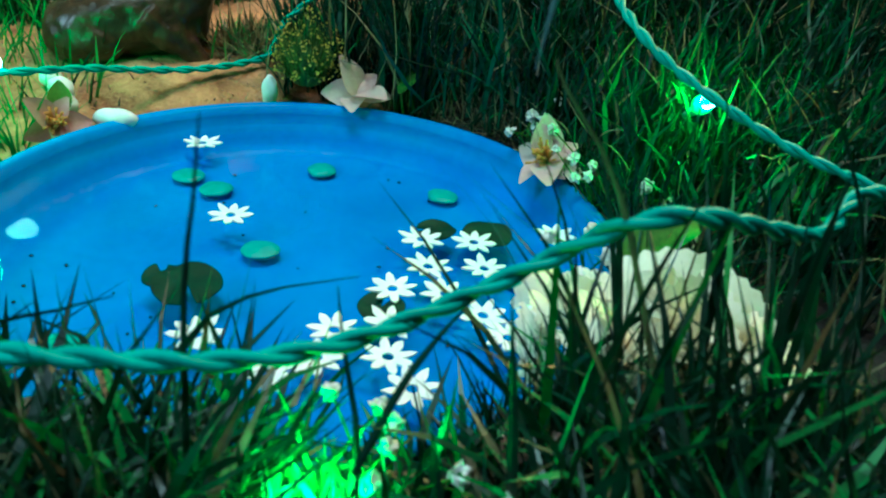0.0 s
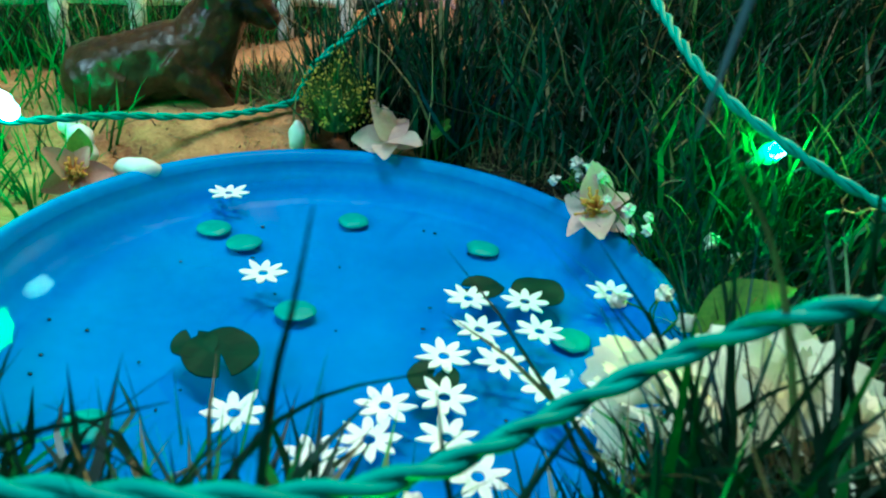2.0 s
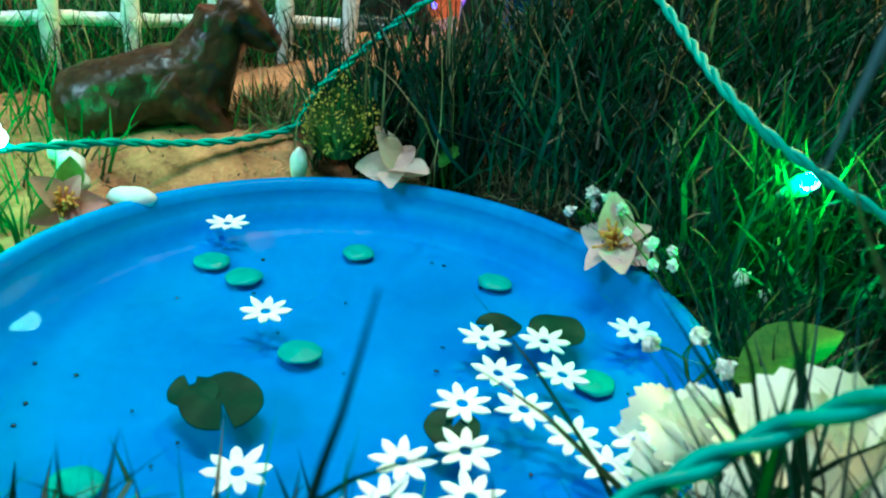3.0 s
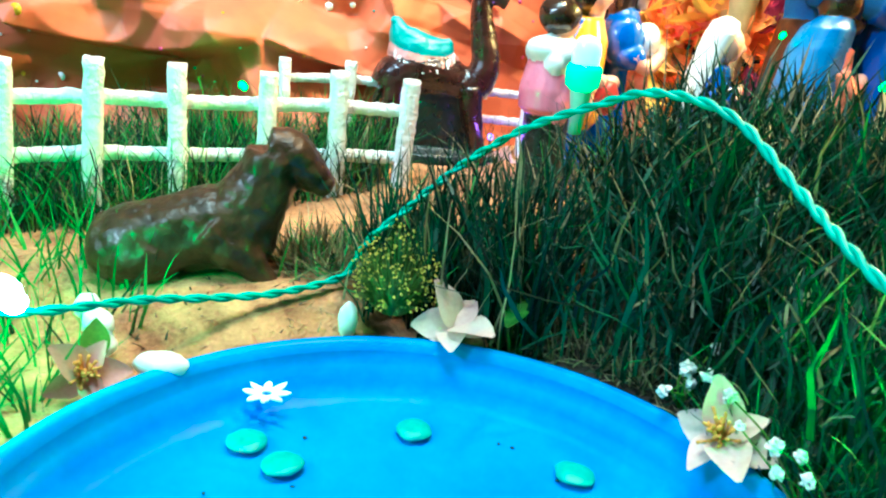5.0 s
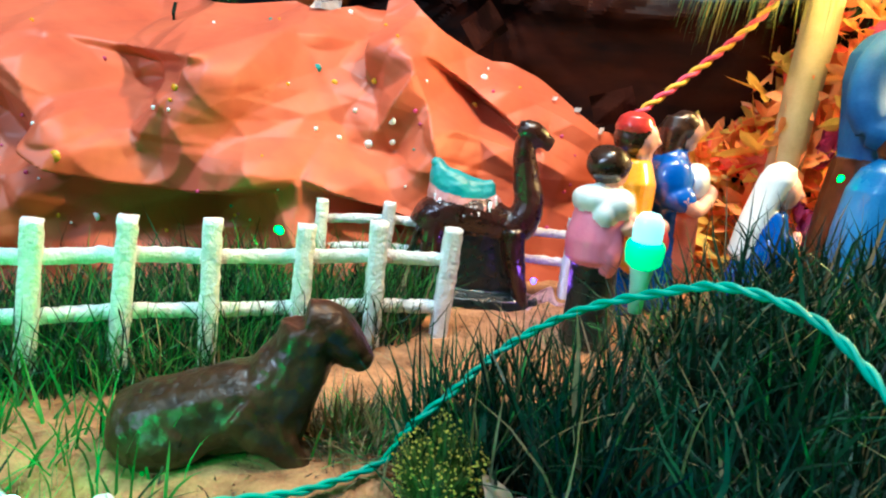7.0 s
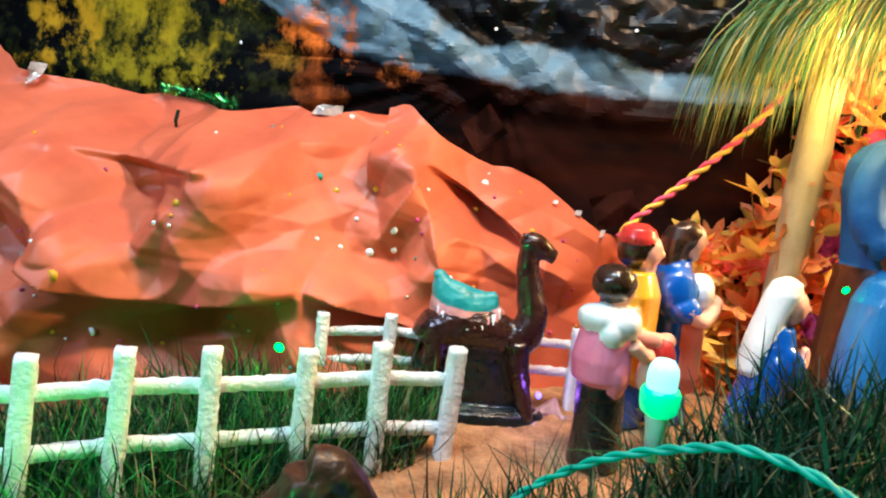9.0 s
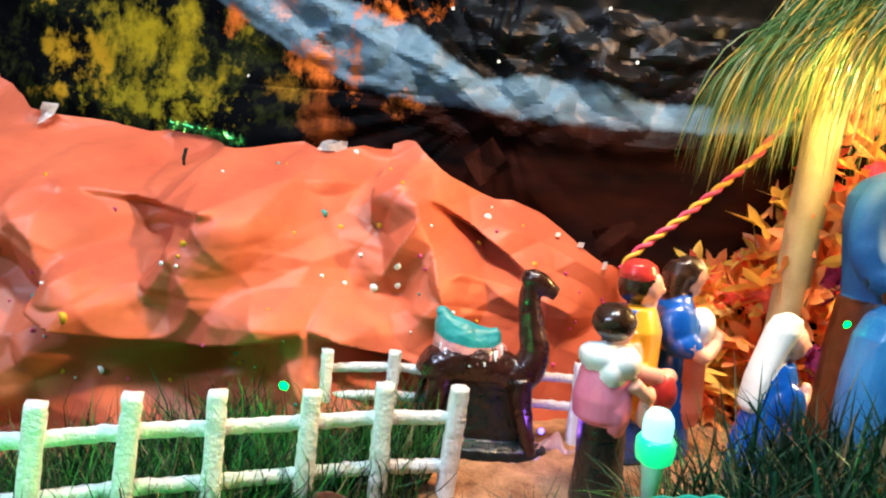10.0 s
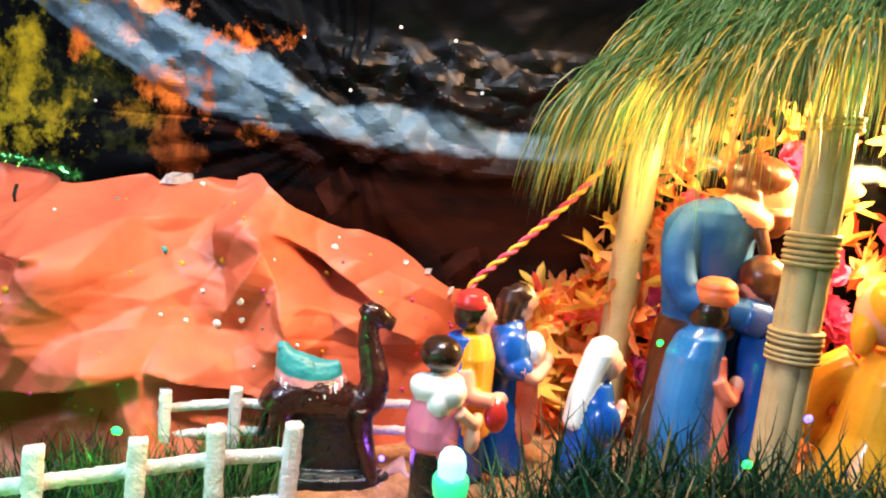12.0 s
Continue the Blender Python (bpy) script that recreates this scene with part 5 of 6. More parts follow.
# ---- fairy lights ----
def bulb(place, tilt, turn, lit, collar=None, name="fairy_light", scale=1.0, label="green fairy lamp with clear dome on the cable"):
    root = thing(name, place, label, "fairy light", "fairy lights")
    root.matrix_world = pose(*place, tilt, 0, turn)
    s = scale
    bm = bmesh.new()
    lathe(bm, [(0.0005, -0.030 * s), (0.0042 * s, -0.030 * s), (0.0055 * s, -0.012 * s), (0.0068 * s, -0.004 * s), (0.0068 * s, 0.0)], 20)
    part("holder", bm, M_STEM, root)
    bm = bmesh.new()
    lathe(bm, [(0.0068 * s, -0.002 * s), (0.0105 * s, 0.001 * s), (0.0115 * s, 0.007 * s), (0.0115 * s, 0.012 * s), (0.0100 * s, 0.0145 * s), (0.0080 * s, 0.0145 * s)], 24)
    part("collar", bm, collar or M_CAPGREEN, root)
    bm = bmesh.new()
    lathe(bm, [(0.0086 * s, 0.013 * s), (0.0090 * s, 0.022 * s), (0.0082 * s, 0.027 * s), (0.0055 * s, 0.031 * s), (0.0004, 0.0322 * s)], 24)
    part("dome", bm, lit, root)
    return root


bulb(LAMP_L, 100, 65, M_BULB, M_BULB, scale=0.85)
bulb(LAMP_R, 50, 20, M_BULB, scale=0.6)
bulb(LAMP_C, 4, 0, M_BULB_SOFT, scale=1.22)


def led(place, mat, label, s=1.0):
    bm = bmesh.new()
    lathe(bm, [(0.0003, -0.005 * s), (0.0030 * s, -0.005 * s), (0.0035 * s, 0.0), (0.0028 * s, 0.0028 * s), (0.0002, 0.0042 * s)], 14)
    solid("small_led", bm, mat, label, "fairy light", "small lights", at=pose(*place, 60, 0, 0))


led((-0.222, 1.100, 0.182), M_LED_G, "tiny glowing green light in the grass", 1.25)
led((0.375, 1.300, 0.298), M_LED_G, "tiny glowing green light beside the leaves")
led((0.478, 1.100, 0.279), M_LED_B, "tiny glowing blue light at the pillar foot")
led((0.391, 1.000, 0.262), M_LED_G, "tiny glowing green light in the grass")
led((0.050, 1.200, 0.146), M_LED_B, "tiny glowing blue light behind the figurines")


def cable(pts, label):
    bm = bmesh.new()
    pts = [(x, y, max(z, ground_z(x, y) + 0.005)) for x, y, z in pts]
    twisted(bm, pts, 0.0019, 0.038)
    return solid("light_cable", bm, M_WIRE, label, "cable", "light cables")


cable([(-0.25, 0.60, 0.06), (-0.19, 0.66, 0.085), (-0.150, 0.695, 0.085), (-0.12, 0.745, 0.078), (-0.093, 0.779, 0.071), (-0.055, 0.815, 0.068), (-0.020, 0.865, 0.070), (-0.008, 0.868, 0.09),
       (0.004, 0.862, 0.109), (0.025, 0.878, 0.130), (0.060, 0.905, 0.165), (0.108, 0.897, 0.203), (0.159, 0.876, 0.230), (0.196, 0.848, 0.246), (0.240, 0.815, 0.240), (0.275, 0.765, 0.208),
       (0.295, 0.691, 0.186), (0.330, 0.660, 0.163), (0.40, 0.63, 0.135), (0.48, 0.60, 0.12)], "twisted green cable draped over sand and grass")
cable([(-0.02, 0.335, 0.125), (0.06, 0.336, 0.140), (0.122, 0.342, 0.144), (0.165, 0.354, 0.142), (0.192, 0.370, 0.141), (0.211, 0.386, 0.142), (0.230, 0.402, 0.146), (0.257, 0.412, 0.161), (0.272, 0.409, 0.175), (0.286, 0.408, 0.183), (0.302, 0.414, 0.183),
       (0.335, 0.440, 0.170), (0.36, 0.465, 0.160), (0.385, 0.50, 0.165), (0.43, 0.53, 0.150), (0.50, 0.55, 0.13)], "twisted green cable sagging over the near grass")


# ---- grass ----
def blades(region, count, hmin, hmax, width, seed, lean=0.35, dry=0.06, mats=None, name="grass", label="dense dark green grass", bright=0.0, sway=(0, 0), curl=0.20, taper=2.6, lift=0.0, wild=0.0, kink=0.0):
    rnd = random.Random(seed)
    rows = []
    while len(rows) < count:
        got = region(rnd)
        if got is None:
            continue
        x, y, hs = got
        z = ground_z(x, y)
        L = hs * rnd.uniform(hmin, hmax)
        a = rnd.uniform(0, 2 * math.pi)
        k = abs(rnd.gauss(0, lean)) + (rnd.uniform(0.3, 1.3) if rnd.random() < wild else 0.0)
        z += lift * rnd.random()
        d = Vector((math.cos(a) * k + sway[0], math.sin(a) * k + sway[1], 1)).normalized()
        bend = Vector((math.cos(a), math.sin(a), -0.35)) * rnd.uniform(0.0, curl)
        pts, q = [], Vector((x, y, z - 0.003))
        for j in range(5):
            pts.append(q.copy())
            q += d * (L / 4)
            d = (d + bend).normalized()
            if kink:
                d = (d + Vector((rnd.gauss(0, kink), rnd.gauss(0, kink), rnd.gauss(0, kink * 0.5)))).normalized()
        b = rnd.uniform(0, math.pi)
        t = rnd.random()
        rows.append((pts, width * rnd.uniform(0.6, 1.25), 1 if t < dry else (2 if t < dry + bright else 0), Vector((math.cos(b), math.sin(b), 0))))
    return strands(name, rows, mats or [M_GRASS, M_STRAW, M_GRASS_LIT], None, label, "grass", taper=taper)


def outside_pond(x, y, gap=0.008):
    return math.hypot(x - POND[0], y - POND[1]) > RIM_R + gap


def mound(rnd):
    x, y = rnd.uniform(0.0, 0.90), rnd.uniform(0.52, 1.13)
    if not outside_pond(x, y, 0.014):
        return None
    left = 0.012 + 0.093 * step01(0.88, 1.0, y) + 0.03 * rnd.random()
    if x < left or y > 0.955 + 0.16 * step01(0.16, 0.30, x) or y < 0.80 - 0.55 * max(0.0, x - 0.10):
        return None
    if rnd.random() > 0.07 + 0.93 * step01(0.08, 0.21, x - 0.4 * max(0.0, 0.86 - y)):
        return None
    top = 0.70 + 0.30 * step01(left, left + 0.09, x)
    top *= 0.62 + 0.38 * step01(0.62, 0.80, y)
    return x, y, top


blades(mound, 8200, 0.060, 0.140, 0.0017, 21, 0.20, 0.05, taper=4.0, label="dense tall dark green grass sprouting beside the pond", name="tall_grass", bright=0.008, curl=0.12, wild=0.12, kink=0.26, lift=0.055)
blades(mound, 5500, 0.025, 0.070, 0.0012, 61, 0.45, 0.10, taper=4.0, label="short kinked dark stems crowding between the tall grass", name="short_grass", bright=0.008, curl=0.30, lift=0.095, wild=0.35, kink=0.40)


def cable_side(rnd):
    x = rnd.uniform(0.0, 0.15)
    y = rnd.uniform(0.846, 0.925)
    if not outside_pond(x, y, 0.016) or math.hypot(x - 0.03, y - 0.845) < 0.022 or math.hypot(x - 0.085, y - 0.842) < 0.03:
        return None
    return x, y, 0.95 + 0.25 * step01(0.02, 0.10, x)


blades(cable_side, 620, 0.07, 0.150, 0.0013, 38, 0.20, 0.08, taper=4.0, kink=0.12, name="thin_grass", label="thin dark stalks sprouting round the draped cable", bright=0.04)


def litter(rnd):
    x, y = rnd.uniform(0.05, 0.60), rnd.uniform(0.68, 1.05)
    return (x, y, 1.0) if outside_pond(x, y, 0.02) and y > 0.80 - 0.4 * max(0.0, x - 0.1) and (x > 0.14 or y < 0.95) else None


blades(litter, 2600, 0.025, 0.085, 0.0010, 29, 1.5, 0.25, name="fallen_grass", label="crossing dry and green stems tangled in the grass", bright=0.015, lift=0.10)


def far_edge(rnd):
    x = rnd.uniform(0.17, 0.62)
    return x, rnd.uniform(0.98, 1.13), 1.0


# the lighter share paints the hut's light onto this edge
blades(far_edge, 1500, 0.07, 0.150, 0.0013, 36, 0.6, 0.12, name="edge_grass", label="ragged lighter grass along the mound's far edge", bright=0.35, curl=0.45)


def bank(rnd):
    a, r = rnd.uniform(-1.0, 0.80), RIM_R + abs(rnd.gauss(0.015, 0.03)) + 0.006
    return POND[0] + r * math.cos(a), POND[1] + r * math.sin(a), 0.5


blades(bank, 2600, 0.06, 0.16, 0.0012, 22, 0.55, 0.14, name="bank_grass", label="tangled dark grass hanging along the basin's edge", bright=0.08)


def near_grass(rnd):
    x, y = rnd.uniform(-0.10, 0.60), rnd.uniform(0.27, 0.50)
    if not outside_pond(x, y, 0.006) or (x < 0.28 and y > 0.41) or (x > 0.27 and y > 0.40 and rnd.random() < 0.75):
        return None
    hs = 0.66 + 0.36 * step01(0.25, 0.36, x) + 0.25 * math.exp(-((x - 0.13) / 0.035) ** 2) - 0.22 * math.exp(-((x - 0.20) / 0.03) ** 2)
    if y < 0.30:
        hs *= 0.6
    return x, y, hs * (0.75 if x > 0.28 and y > 0.42 else 1.0)


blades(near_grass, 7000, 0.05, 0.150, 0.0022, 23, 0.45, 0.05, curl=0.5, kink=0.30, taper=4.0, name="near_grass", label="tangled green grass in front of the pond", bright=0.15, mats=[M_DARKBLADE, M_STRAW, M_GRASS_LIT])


def stalk(pts, width, mat, label):
    p = smooth_path(pts, 0.012)
    side = (p[-1] - p[0]).cross(Vector((0.2, 1, 0.3))).normalized()
    verts, faces = [], []
    for i, q in enumerate(p):
        w = width * (0.75 + 0.25 * math.sin(math.pi * i / len(p))) * (1 - (i / (len(p) - 1)) ** 3) + 0.0002
        n = side.cross(p[-1] - p[0]).normalized()
        verts += [q - side * w, q + n * w * 0.5, q + side * w, q - n * w * 0.25]
    for i in range(len(p) - 1):
        for k in range(4):
            faces.append((4 * i + k, 4 * i + (k + 1) % 4, 4 * i + 4 + (k + 1) % 4, 4 * i + 4 + k))
    me = bpy.data.meshes.new("stalk")
    me.from_pydata([tuple(v) for v in verts], [], faces)
    me.materials.append(mat)
    tagged(new("grass_blade", me), label, "grass blade", "single blades")


stalk([(0.135, 0.375, 0.02), (0.148, 0.362, 0.10), (0.157, 0.354, 0.165), (0.164, 0.350, 0.195), (0.169, 0.347, 0.220)], 0.0014, M_DARKBLADE, "single tall dark blade of grass")
stalk([(0.33, 0.42, 0.03), (0.300, 0.415, 0.12), (0.272, 0.405, 0.19), (0.250, 0.398, 0.222), (0.246, 0.397, 0.230)], 0.0011, M_STRAW, "single thin bleached grass stalk")
stalk([(0.09, 0.40, 0.02), (0.135, 0.385, 0.115), (0.155, 0.40, 0.132), (0.190, 0.42, 0.135)], 0.0012, M_DARKBLADE, "bent dark grass stalk")
stalk([(0.20, 0.36, 0.02), (0.205, 0.365, 0.10), (0.195, 0.38, 0.135), (0.19, 0.39, 0.15)], 0.0014, M_DARKBLADE, "bent dark grass stalk")
stalk([(0.205, 0.36, 0.10), (0.218, 0.38, 0.13), (0.232, 0.40, 0.145)], 0.0014, M_GRASS, "bent dark grass stalk")
stalk([(0.02, 0.37, 0.02), (0.06, 0.37, 0.11), (0.10, 0.375, 0.132), (0.118, 0.38, 0.138)], 0.0013, M_DARKBLADE, "bent dark grass stalk")
stalk([(0.262, 0.37, 0.02), (0.255, 0.375, 0.10), (0.245, 0.38, 0.165)], 0.0022, M_DARKBLADE, "single upright dark blade of grass")
stalk([(0.240, 0.35, 0.02), (0.236, 0.35, 0.09), (0.228, 0.355, 0.135)], 0.0022, M_DARKBLADE, "single upright dark blade of grass")
M_PALE = leafy("pale_blade", (0.10, 0.22, 0.26), (0.22, 0.36, 0.40), rough=0.3, through_light=0.3)
stalk([(0.41, 0.47, 0.03), (0.37, 0.45, 0.16), (0.31, 0.425, 0.245), (0.256, 0.406, 0.284)], 0.0005, M_DARKBLADE, "thin arching dark grass stalk")
stalk([(0.256, 0.406, 0.284), (0.248, 0.403, 0.276), (0.244, 0.401, 0.252), (0.241, 0.400, 0.225)], 0.0010, M_PALE, "pale blade of grass hanging from an arching stalk")
stalk([(0.34, 0.47, 0.03), (0.325, 0.46, 0.14), (0.305, 0.45, 0.215)], 0.0018, M_DARKBLADE, "single upright dark blade of grass")
stalk([(0.36, 0.45, 0.03), (0.35, 0.44, 0.14), (0.345, 0.43, 0.205)], 0.0018, M_DARKBLADE, "single upright dark blade of grass")


def front_left(rnd):
    x = rnd.uniform(-0.03, 0.205)
    return x, rnd.uniform(0.285, 0.365), 0.84 + 0.20 * step01(0.02, 0.12, x) - 0.35 * step01(0.15, 0.19, x)


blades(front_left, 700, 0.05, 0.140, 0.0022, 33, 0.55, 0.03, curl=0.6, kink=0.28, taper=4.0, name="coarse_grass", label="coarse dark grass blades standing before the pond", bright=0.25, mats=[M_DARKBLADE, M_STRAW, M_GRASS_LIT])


def front_right(rnd):
    return rnd.uniform(0.262, 0.40), rnd.uniform(0.375, 0.47), 1.0


blades(front_right, 170, 0.10, 0.19, 0.0022, 34, 0.26, 0.05, curl=0.35, name="coarse_grass", label="coarse dark grass blades standing by the carnation", bright=0.08, mats=[M_DARKBLADE, M_STRAW, M_GRASS_LIT])


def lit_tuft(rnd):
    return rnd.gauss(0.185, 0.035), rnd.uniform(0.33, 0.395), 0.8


# mostly the lamp-lit tone: glow from below put into the colour
blades(lit_tuft, 260, 0.05, 0.11, 0.0022, 35, 0.5, 0.02, name="lit_grass", label="bright green grass with lamp light put into its colour", bright=0.8, mats=[M_DARKBLADE, M_STRAW, M_GRASS_LIT])


def meadow(rnd):
    x = rnd.uniform(-0.75, -0.02)
    y = rnd.uniform(0.80, 1.22)
    edge = 0.905 + 0.86 * (x + 0.28)
    if y < edge - 0.01 or y > edge + 0.24 or y > paper_y(x, 0.14) - 0.01 or x > -0.06:
        return None
    return x, y, 0.55 + 0.4 * rnd.random()


# lighter blades stand in for the small green lamps' light
blades(meadow, 8500, 0.05, 0.13, 0.0010, 24, 0.5, 0.12, name="meadow_grass", label="low green grass growing behind the white fence", bright=0.38, kink=0.2)


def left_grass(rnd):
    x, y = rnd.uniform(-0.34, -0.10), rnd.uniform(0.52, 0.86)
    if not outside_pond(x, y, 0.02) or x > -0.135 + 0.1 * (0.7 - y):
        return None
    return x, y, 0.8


# mostly the lamp-lit tone: the left lamp's glow is painted in
blades(left_grass, 500, 0.04, 0.085, 0.0013, 25, 0.5, 0.05, name="side_grass", label="sparse grass beside the lit lamp, its glow put into the colour", bright=0.8)


def hay(rnd):
    x, y = rnd.gauss(-0.042, 0.024), rnd.gauss(0.915, 0.020)
    return x, y, 0.5


blades(hay, 1300, 0.05, 0.11, 0.0011, 26, 3.6, 0.74, name="hay", label="flattened straw and grass behind the cow", bright=0.20, curl=0.05)


def dry_bank(rnd):
    a, r = rnd.uniform(0.75, 1.55), RIM_R + 0.02 + abs(rnd.gauss(0, 0.02))
    return POND[0] + r * math.cos(a), POND[1] + r * math.sin(a), 0.4


blades(dry_bank, 500, 0.05, 0.12, 0.0010, 27, 1.5, 0.6, name="dry_grass", label="dry pale grass stems lying behind the pond")


def near_dry(rnd):
    return rnd.uniform(0.0, 0.12), rnd.uniform(0.88, 0.96), 0.7


blades(near_dry, 220, 0.06, 0.13, 0.0008, 28, 0.4, 0.7, name="thin_grass", label="thin brownish grass stalks at the mound's edge")


def bare_sand(rnd):
    x, y = rnd.uniform(-0.16, 0.02), rnd.uniform(0.72, 0.87)
    return (x, y, 1.0) if outside_pond(x, y, 0.01) else None


blades(bare_sand, 260, 0.004, 0.016, 0.0012, 39, 4.0, 0.3, mats=[M_SPECK, M_STRAW, M_SPECK], name="grass_litter", label="dark crumbs and short bits of stem on the sand")


# ---- stones and flowers on the bank ----
def stone(place, size, turn, k):
    bm = bmesh.new()
    blob(bm, (0, 0, 0), size, rough=0.16, seed=k, seg=18)
    solid("white_stone", bm, M_STONE, "smooth white pebble at the pond's edge", "stone", "white stones", at=pose(*place, 0, 0, turn))


stone((-0.001, 0.828, 0.050), (0.0075, 0.008, 0.016), 0, 1)
stone((-0.093, 0.722, 0.046), (0.018, 0.010, 0.009), 8, 2)
stone((-0.137, 0.722, 0.052), (0.010, 0.011, 0.010), 20, 3)
stone((-0.150, 0.738, 0.058), (0.010, 0.012, 0.010), 60, 4)
stone((-0.168, 0.752, 0.062), (0.009, 0.011, 0.009), 30, 5)


def petal_flower(name, place, size, mat, tilt, turn, petals, label, spread=1.1, stamen=True, width=0.36):
    root = thing(name, place, label, "flower", "flowers on the bank")
    root.matrix_world = pose(*place, tilt, 0, turn)
    for k in range(petals):
        bm = bmesh.new()
        a = 2 * math.pi * k / petals + 0.22 * math.sin(k * 5.3)
        m = Matrix.Rotation(a, 4, "Z") @ Matrix.Rotation(spread + 0.38 * math.sin(k * 2.1 + 1.0), 4, "Y") @ Matrix.Rotation(0.5 * math.sin(k * 3.7), 4, "Z") @ Matrix.Scale(0.95 + 0.14 * math.sin(k * 4.1), 4)
        g = []
        for i in range(8):
            t = i / 7
            w = size * width * (math.sin(math.pi * min(0.97, 0.10 + 0.87 * t ** 0.85)) ** 0.9)
            g.append([bm.verts.new(m @ Vector((0.22 * size * t * t + 0.10 * size * (abs(j - 2) / 2) ** 2 * math.sin(math.pi * t) * -1, (j - 2) / 2 * w, size * t + 0.02 * size * math.sin(j * 2 + k)))) for j in range(5)])
        for p, q in zip(g, g[1:]):
            for j in range(4):
                bm.faces.new((p[j], p[j + 1], q[j + 1], q[j]))
        part("petal", bm, mat, root)
    if stamen:
        bm = bmesh.new()
        rr = random.Random(petals)
        for k in range(40):
            d = Vector((rr.gauss(0, 0.45), rr.gauss(0, 0.45), 1)).normalized() * size * rr.uniform(0.3, 0.62)
            tube(bm, [(0, 0, 0), d * 0.6, d], [0.0007, 0.0006, 0.0012], 0, 6)
        part("stamen", bm, M_STAMEN, root)
    return root


petal_flower("lily", (0.080, 0.838, 0.056), 0.035, M_LILY, 26, 24, 6, "pale pink fabric lily lying at the pond's rim", 1.15, stamen=False, width=0.42)
petal_flower("lily", (0.262, 0.742, 0.058), 0.034, M_LILY, 42, 330, 6, "pale pink fabric lily with amber stamens on the rim", 1.2)
petal_flower("lily", (-0.128, 0.694, 0.046), 0.028, M_LILY2, 55, 30, 5, "dusky pink fabric lily drooping over the rim", 1.0)


def carnation(place, size, meshes, petals, tilt, label, seed):
    root = thing("carnation", place, label, "flower", "flowers on the bank")
    root.matrix_world = pose(*place, *tilt)
    bloom(root, size, meshes, petals, seed=seed)


carnation((0.338, 0.505, 0.062), 0.060, PETALS_CREAM, 20, (22, 8, 0), "large ruffled cream carnation at the pond's edge", 8)
carnation((0.288, 0.530, 0.052), 0.042, PETALS_CREAM, 13, (5, -25, 60), "smaller ruffled cream carnation leaning over the water", 9)
for k, (x, y, z) in enumerate([(0.205, 0.385, 0.045), (0.06, 0.392, 0.045), (0.10, 0.385, 0.04), (0.265, 0.43, 0.05)]):
    carnation((x, y, z), 0.020, PETALS_PALE, 16, (30, 0, 70 * k), "small pale blossom hidden in the near grass", 20 + k)


def broad_leaf(place, size, tilt, turn, label="variegated green leaf beside the carnation"):
    bm = bmesh.new()
    g = []
    for i in range(9):
        t = i / 8
        w = size * 0.30 * math.sin(math.pi * min(0.98, 0.05 + 0.93 * t))
        g.append([bm.verts.new((size * t, (j - 2) / 2 * w, 0.10 * size * abs(j - 2) / 2 * math.sin(math.pi * t) + 0.18 * size * t * (1 - t))) for j in range(5)])
    for p, q in zip(g, g[1:]):
        for j in range(4):
            bm.faces.new((p[j], p[j + 1], q[j + 1], q[j]))
    solid("leaf", bm, M_LEAF, label, "leaf", "broad leaves", at=pose(*place, 0, tilt, turn))


broad_leaf((0.304, 0.565, 0.074), 0.058, -26, 22)
broad_leaf((0.120, 0.840, 0.062), 0.034, -30, 60, "pale green leaf beside the lily")
broad_leaf((-0.125, 0.700, 0.050), 0.03, -60, 120, "narrow green leaf beside the drooping lily")


def sprig(place, heads, seed, spread=0.03, height=0.05):
    rr = random.Random(seed)
    root = thing("dried_sprig", place, "sprig of small dried white blossoms", "flower", "dried sprigs")
    for k in range(heads):
        d = Vector((rr.gauss(0, spread), rr.gauss(0, spread), height * rr.uniform(0.5, 1.1)))
        bm = bmesh.new()
        tube(bm, smooth_path([(0, 0, 0), d * 0.5 + Vector((rr.gauss(0, 0.004), rr.gauss(0, 0.004), 0.004)), d], 0.008), 0.0006, 0, 5)
        part("stem", bm, M_LEAF, root)
        bm = bmesh.new()
        blob(bm, d, rr.uniform(0.0026, 0.0040), seg=14)
        for v in bm.verts:
            v.co += (v.co - d) * (1.1 * noise.noise(v.co * 520) + 0.15)
        part("bud", bm, M_BUD, root, smooth=False)


sprig((0.245, 0.795, 0.045), 7, 1, 0.016, 0.040)
sprig((0.300, 0.700, 0.045), 8, 2, 0.022, 0.035)
sprig((0.292, 0.590, 0.050), 6, 3, 0.016, 0.028)
sprig((0.20, 0.40, 0.04), 7, 4, 0.035, 0.05)


# golden bushy sprig
rnd = random.Random(31)
shrub = thing("artificial_shrub", (0.030, 0.845, ground_z(0.03, 0.845)), "small dark bushy sprig dusted with gold glitter", "plant")
rows = []
tips = []
for k in range(1500):
    a, r = rnd.uniform(0, 6.28), 0.030 * math.sqrt(rnd.random())
    p = Vector((0.030 + 0.4 * r * math.cos(a), 0.845 + 0.4 * r * math.sin(a), 0.058))
    t = Vector((0.030 + 1.15 * r * math.cos(a), 0.845 + 1.0 * r * math.sin(a), 0.060 + rnd.uniform(0.012, 0.074) * (1.05 - r / 0.06)))
    rows.append(([p, p.lerp(t, 0.5) + Vector((0, 0, 0.005)), t], 0.0011, 0, Vector((math.cos(a + 1.5), math.sin(a + 1.5), 0))))
    tips.append(t)
strands("foliage", rows, [M_SHRUB], shrub, "dark thread-like foliage")
bm = bmesh.new()
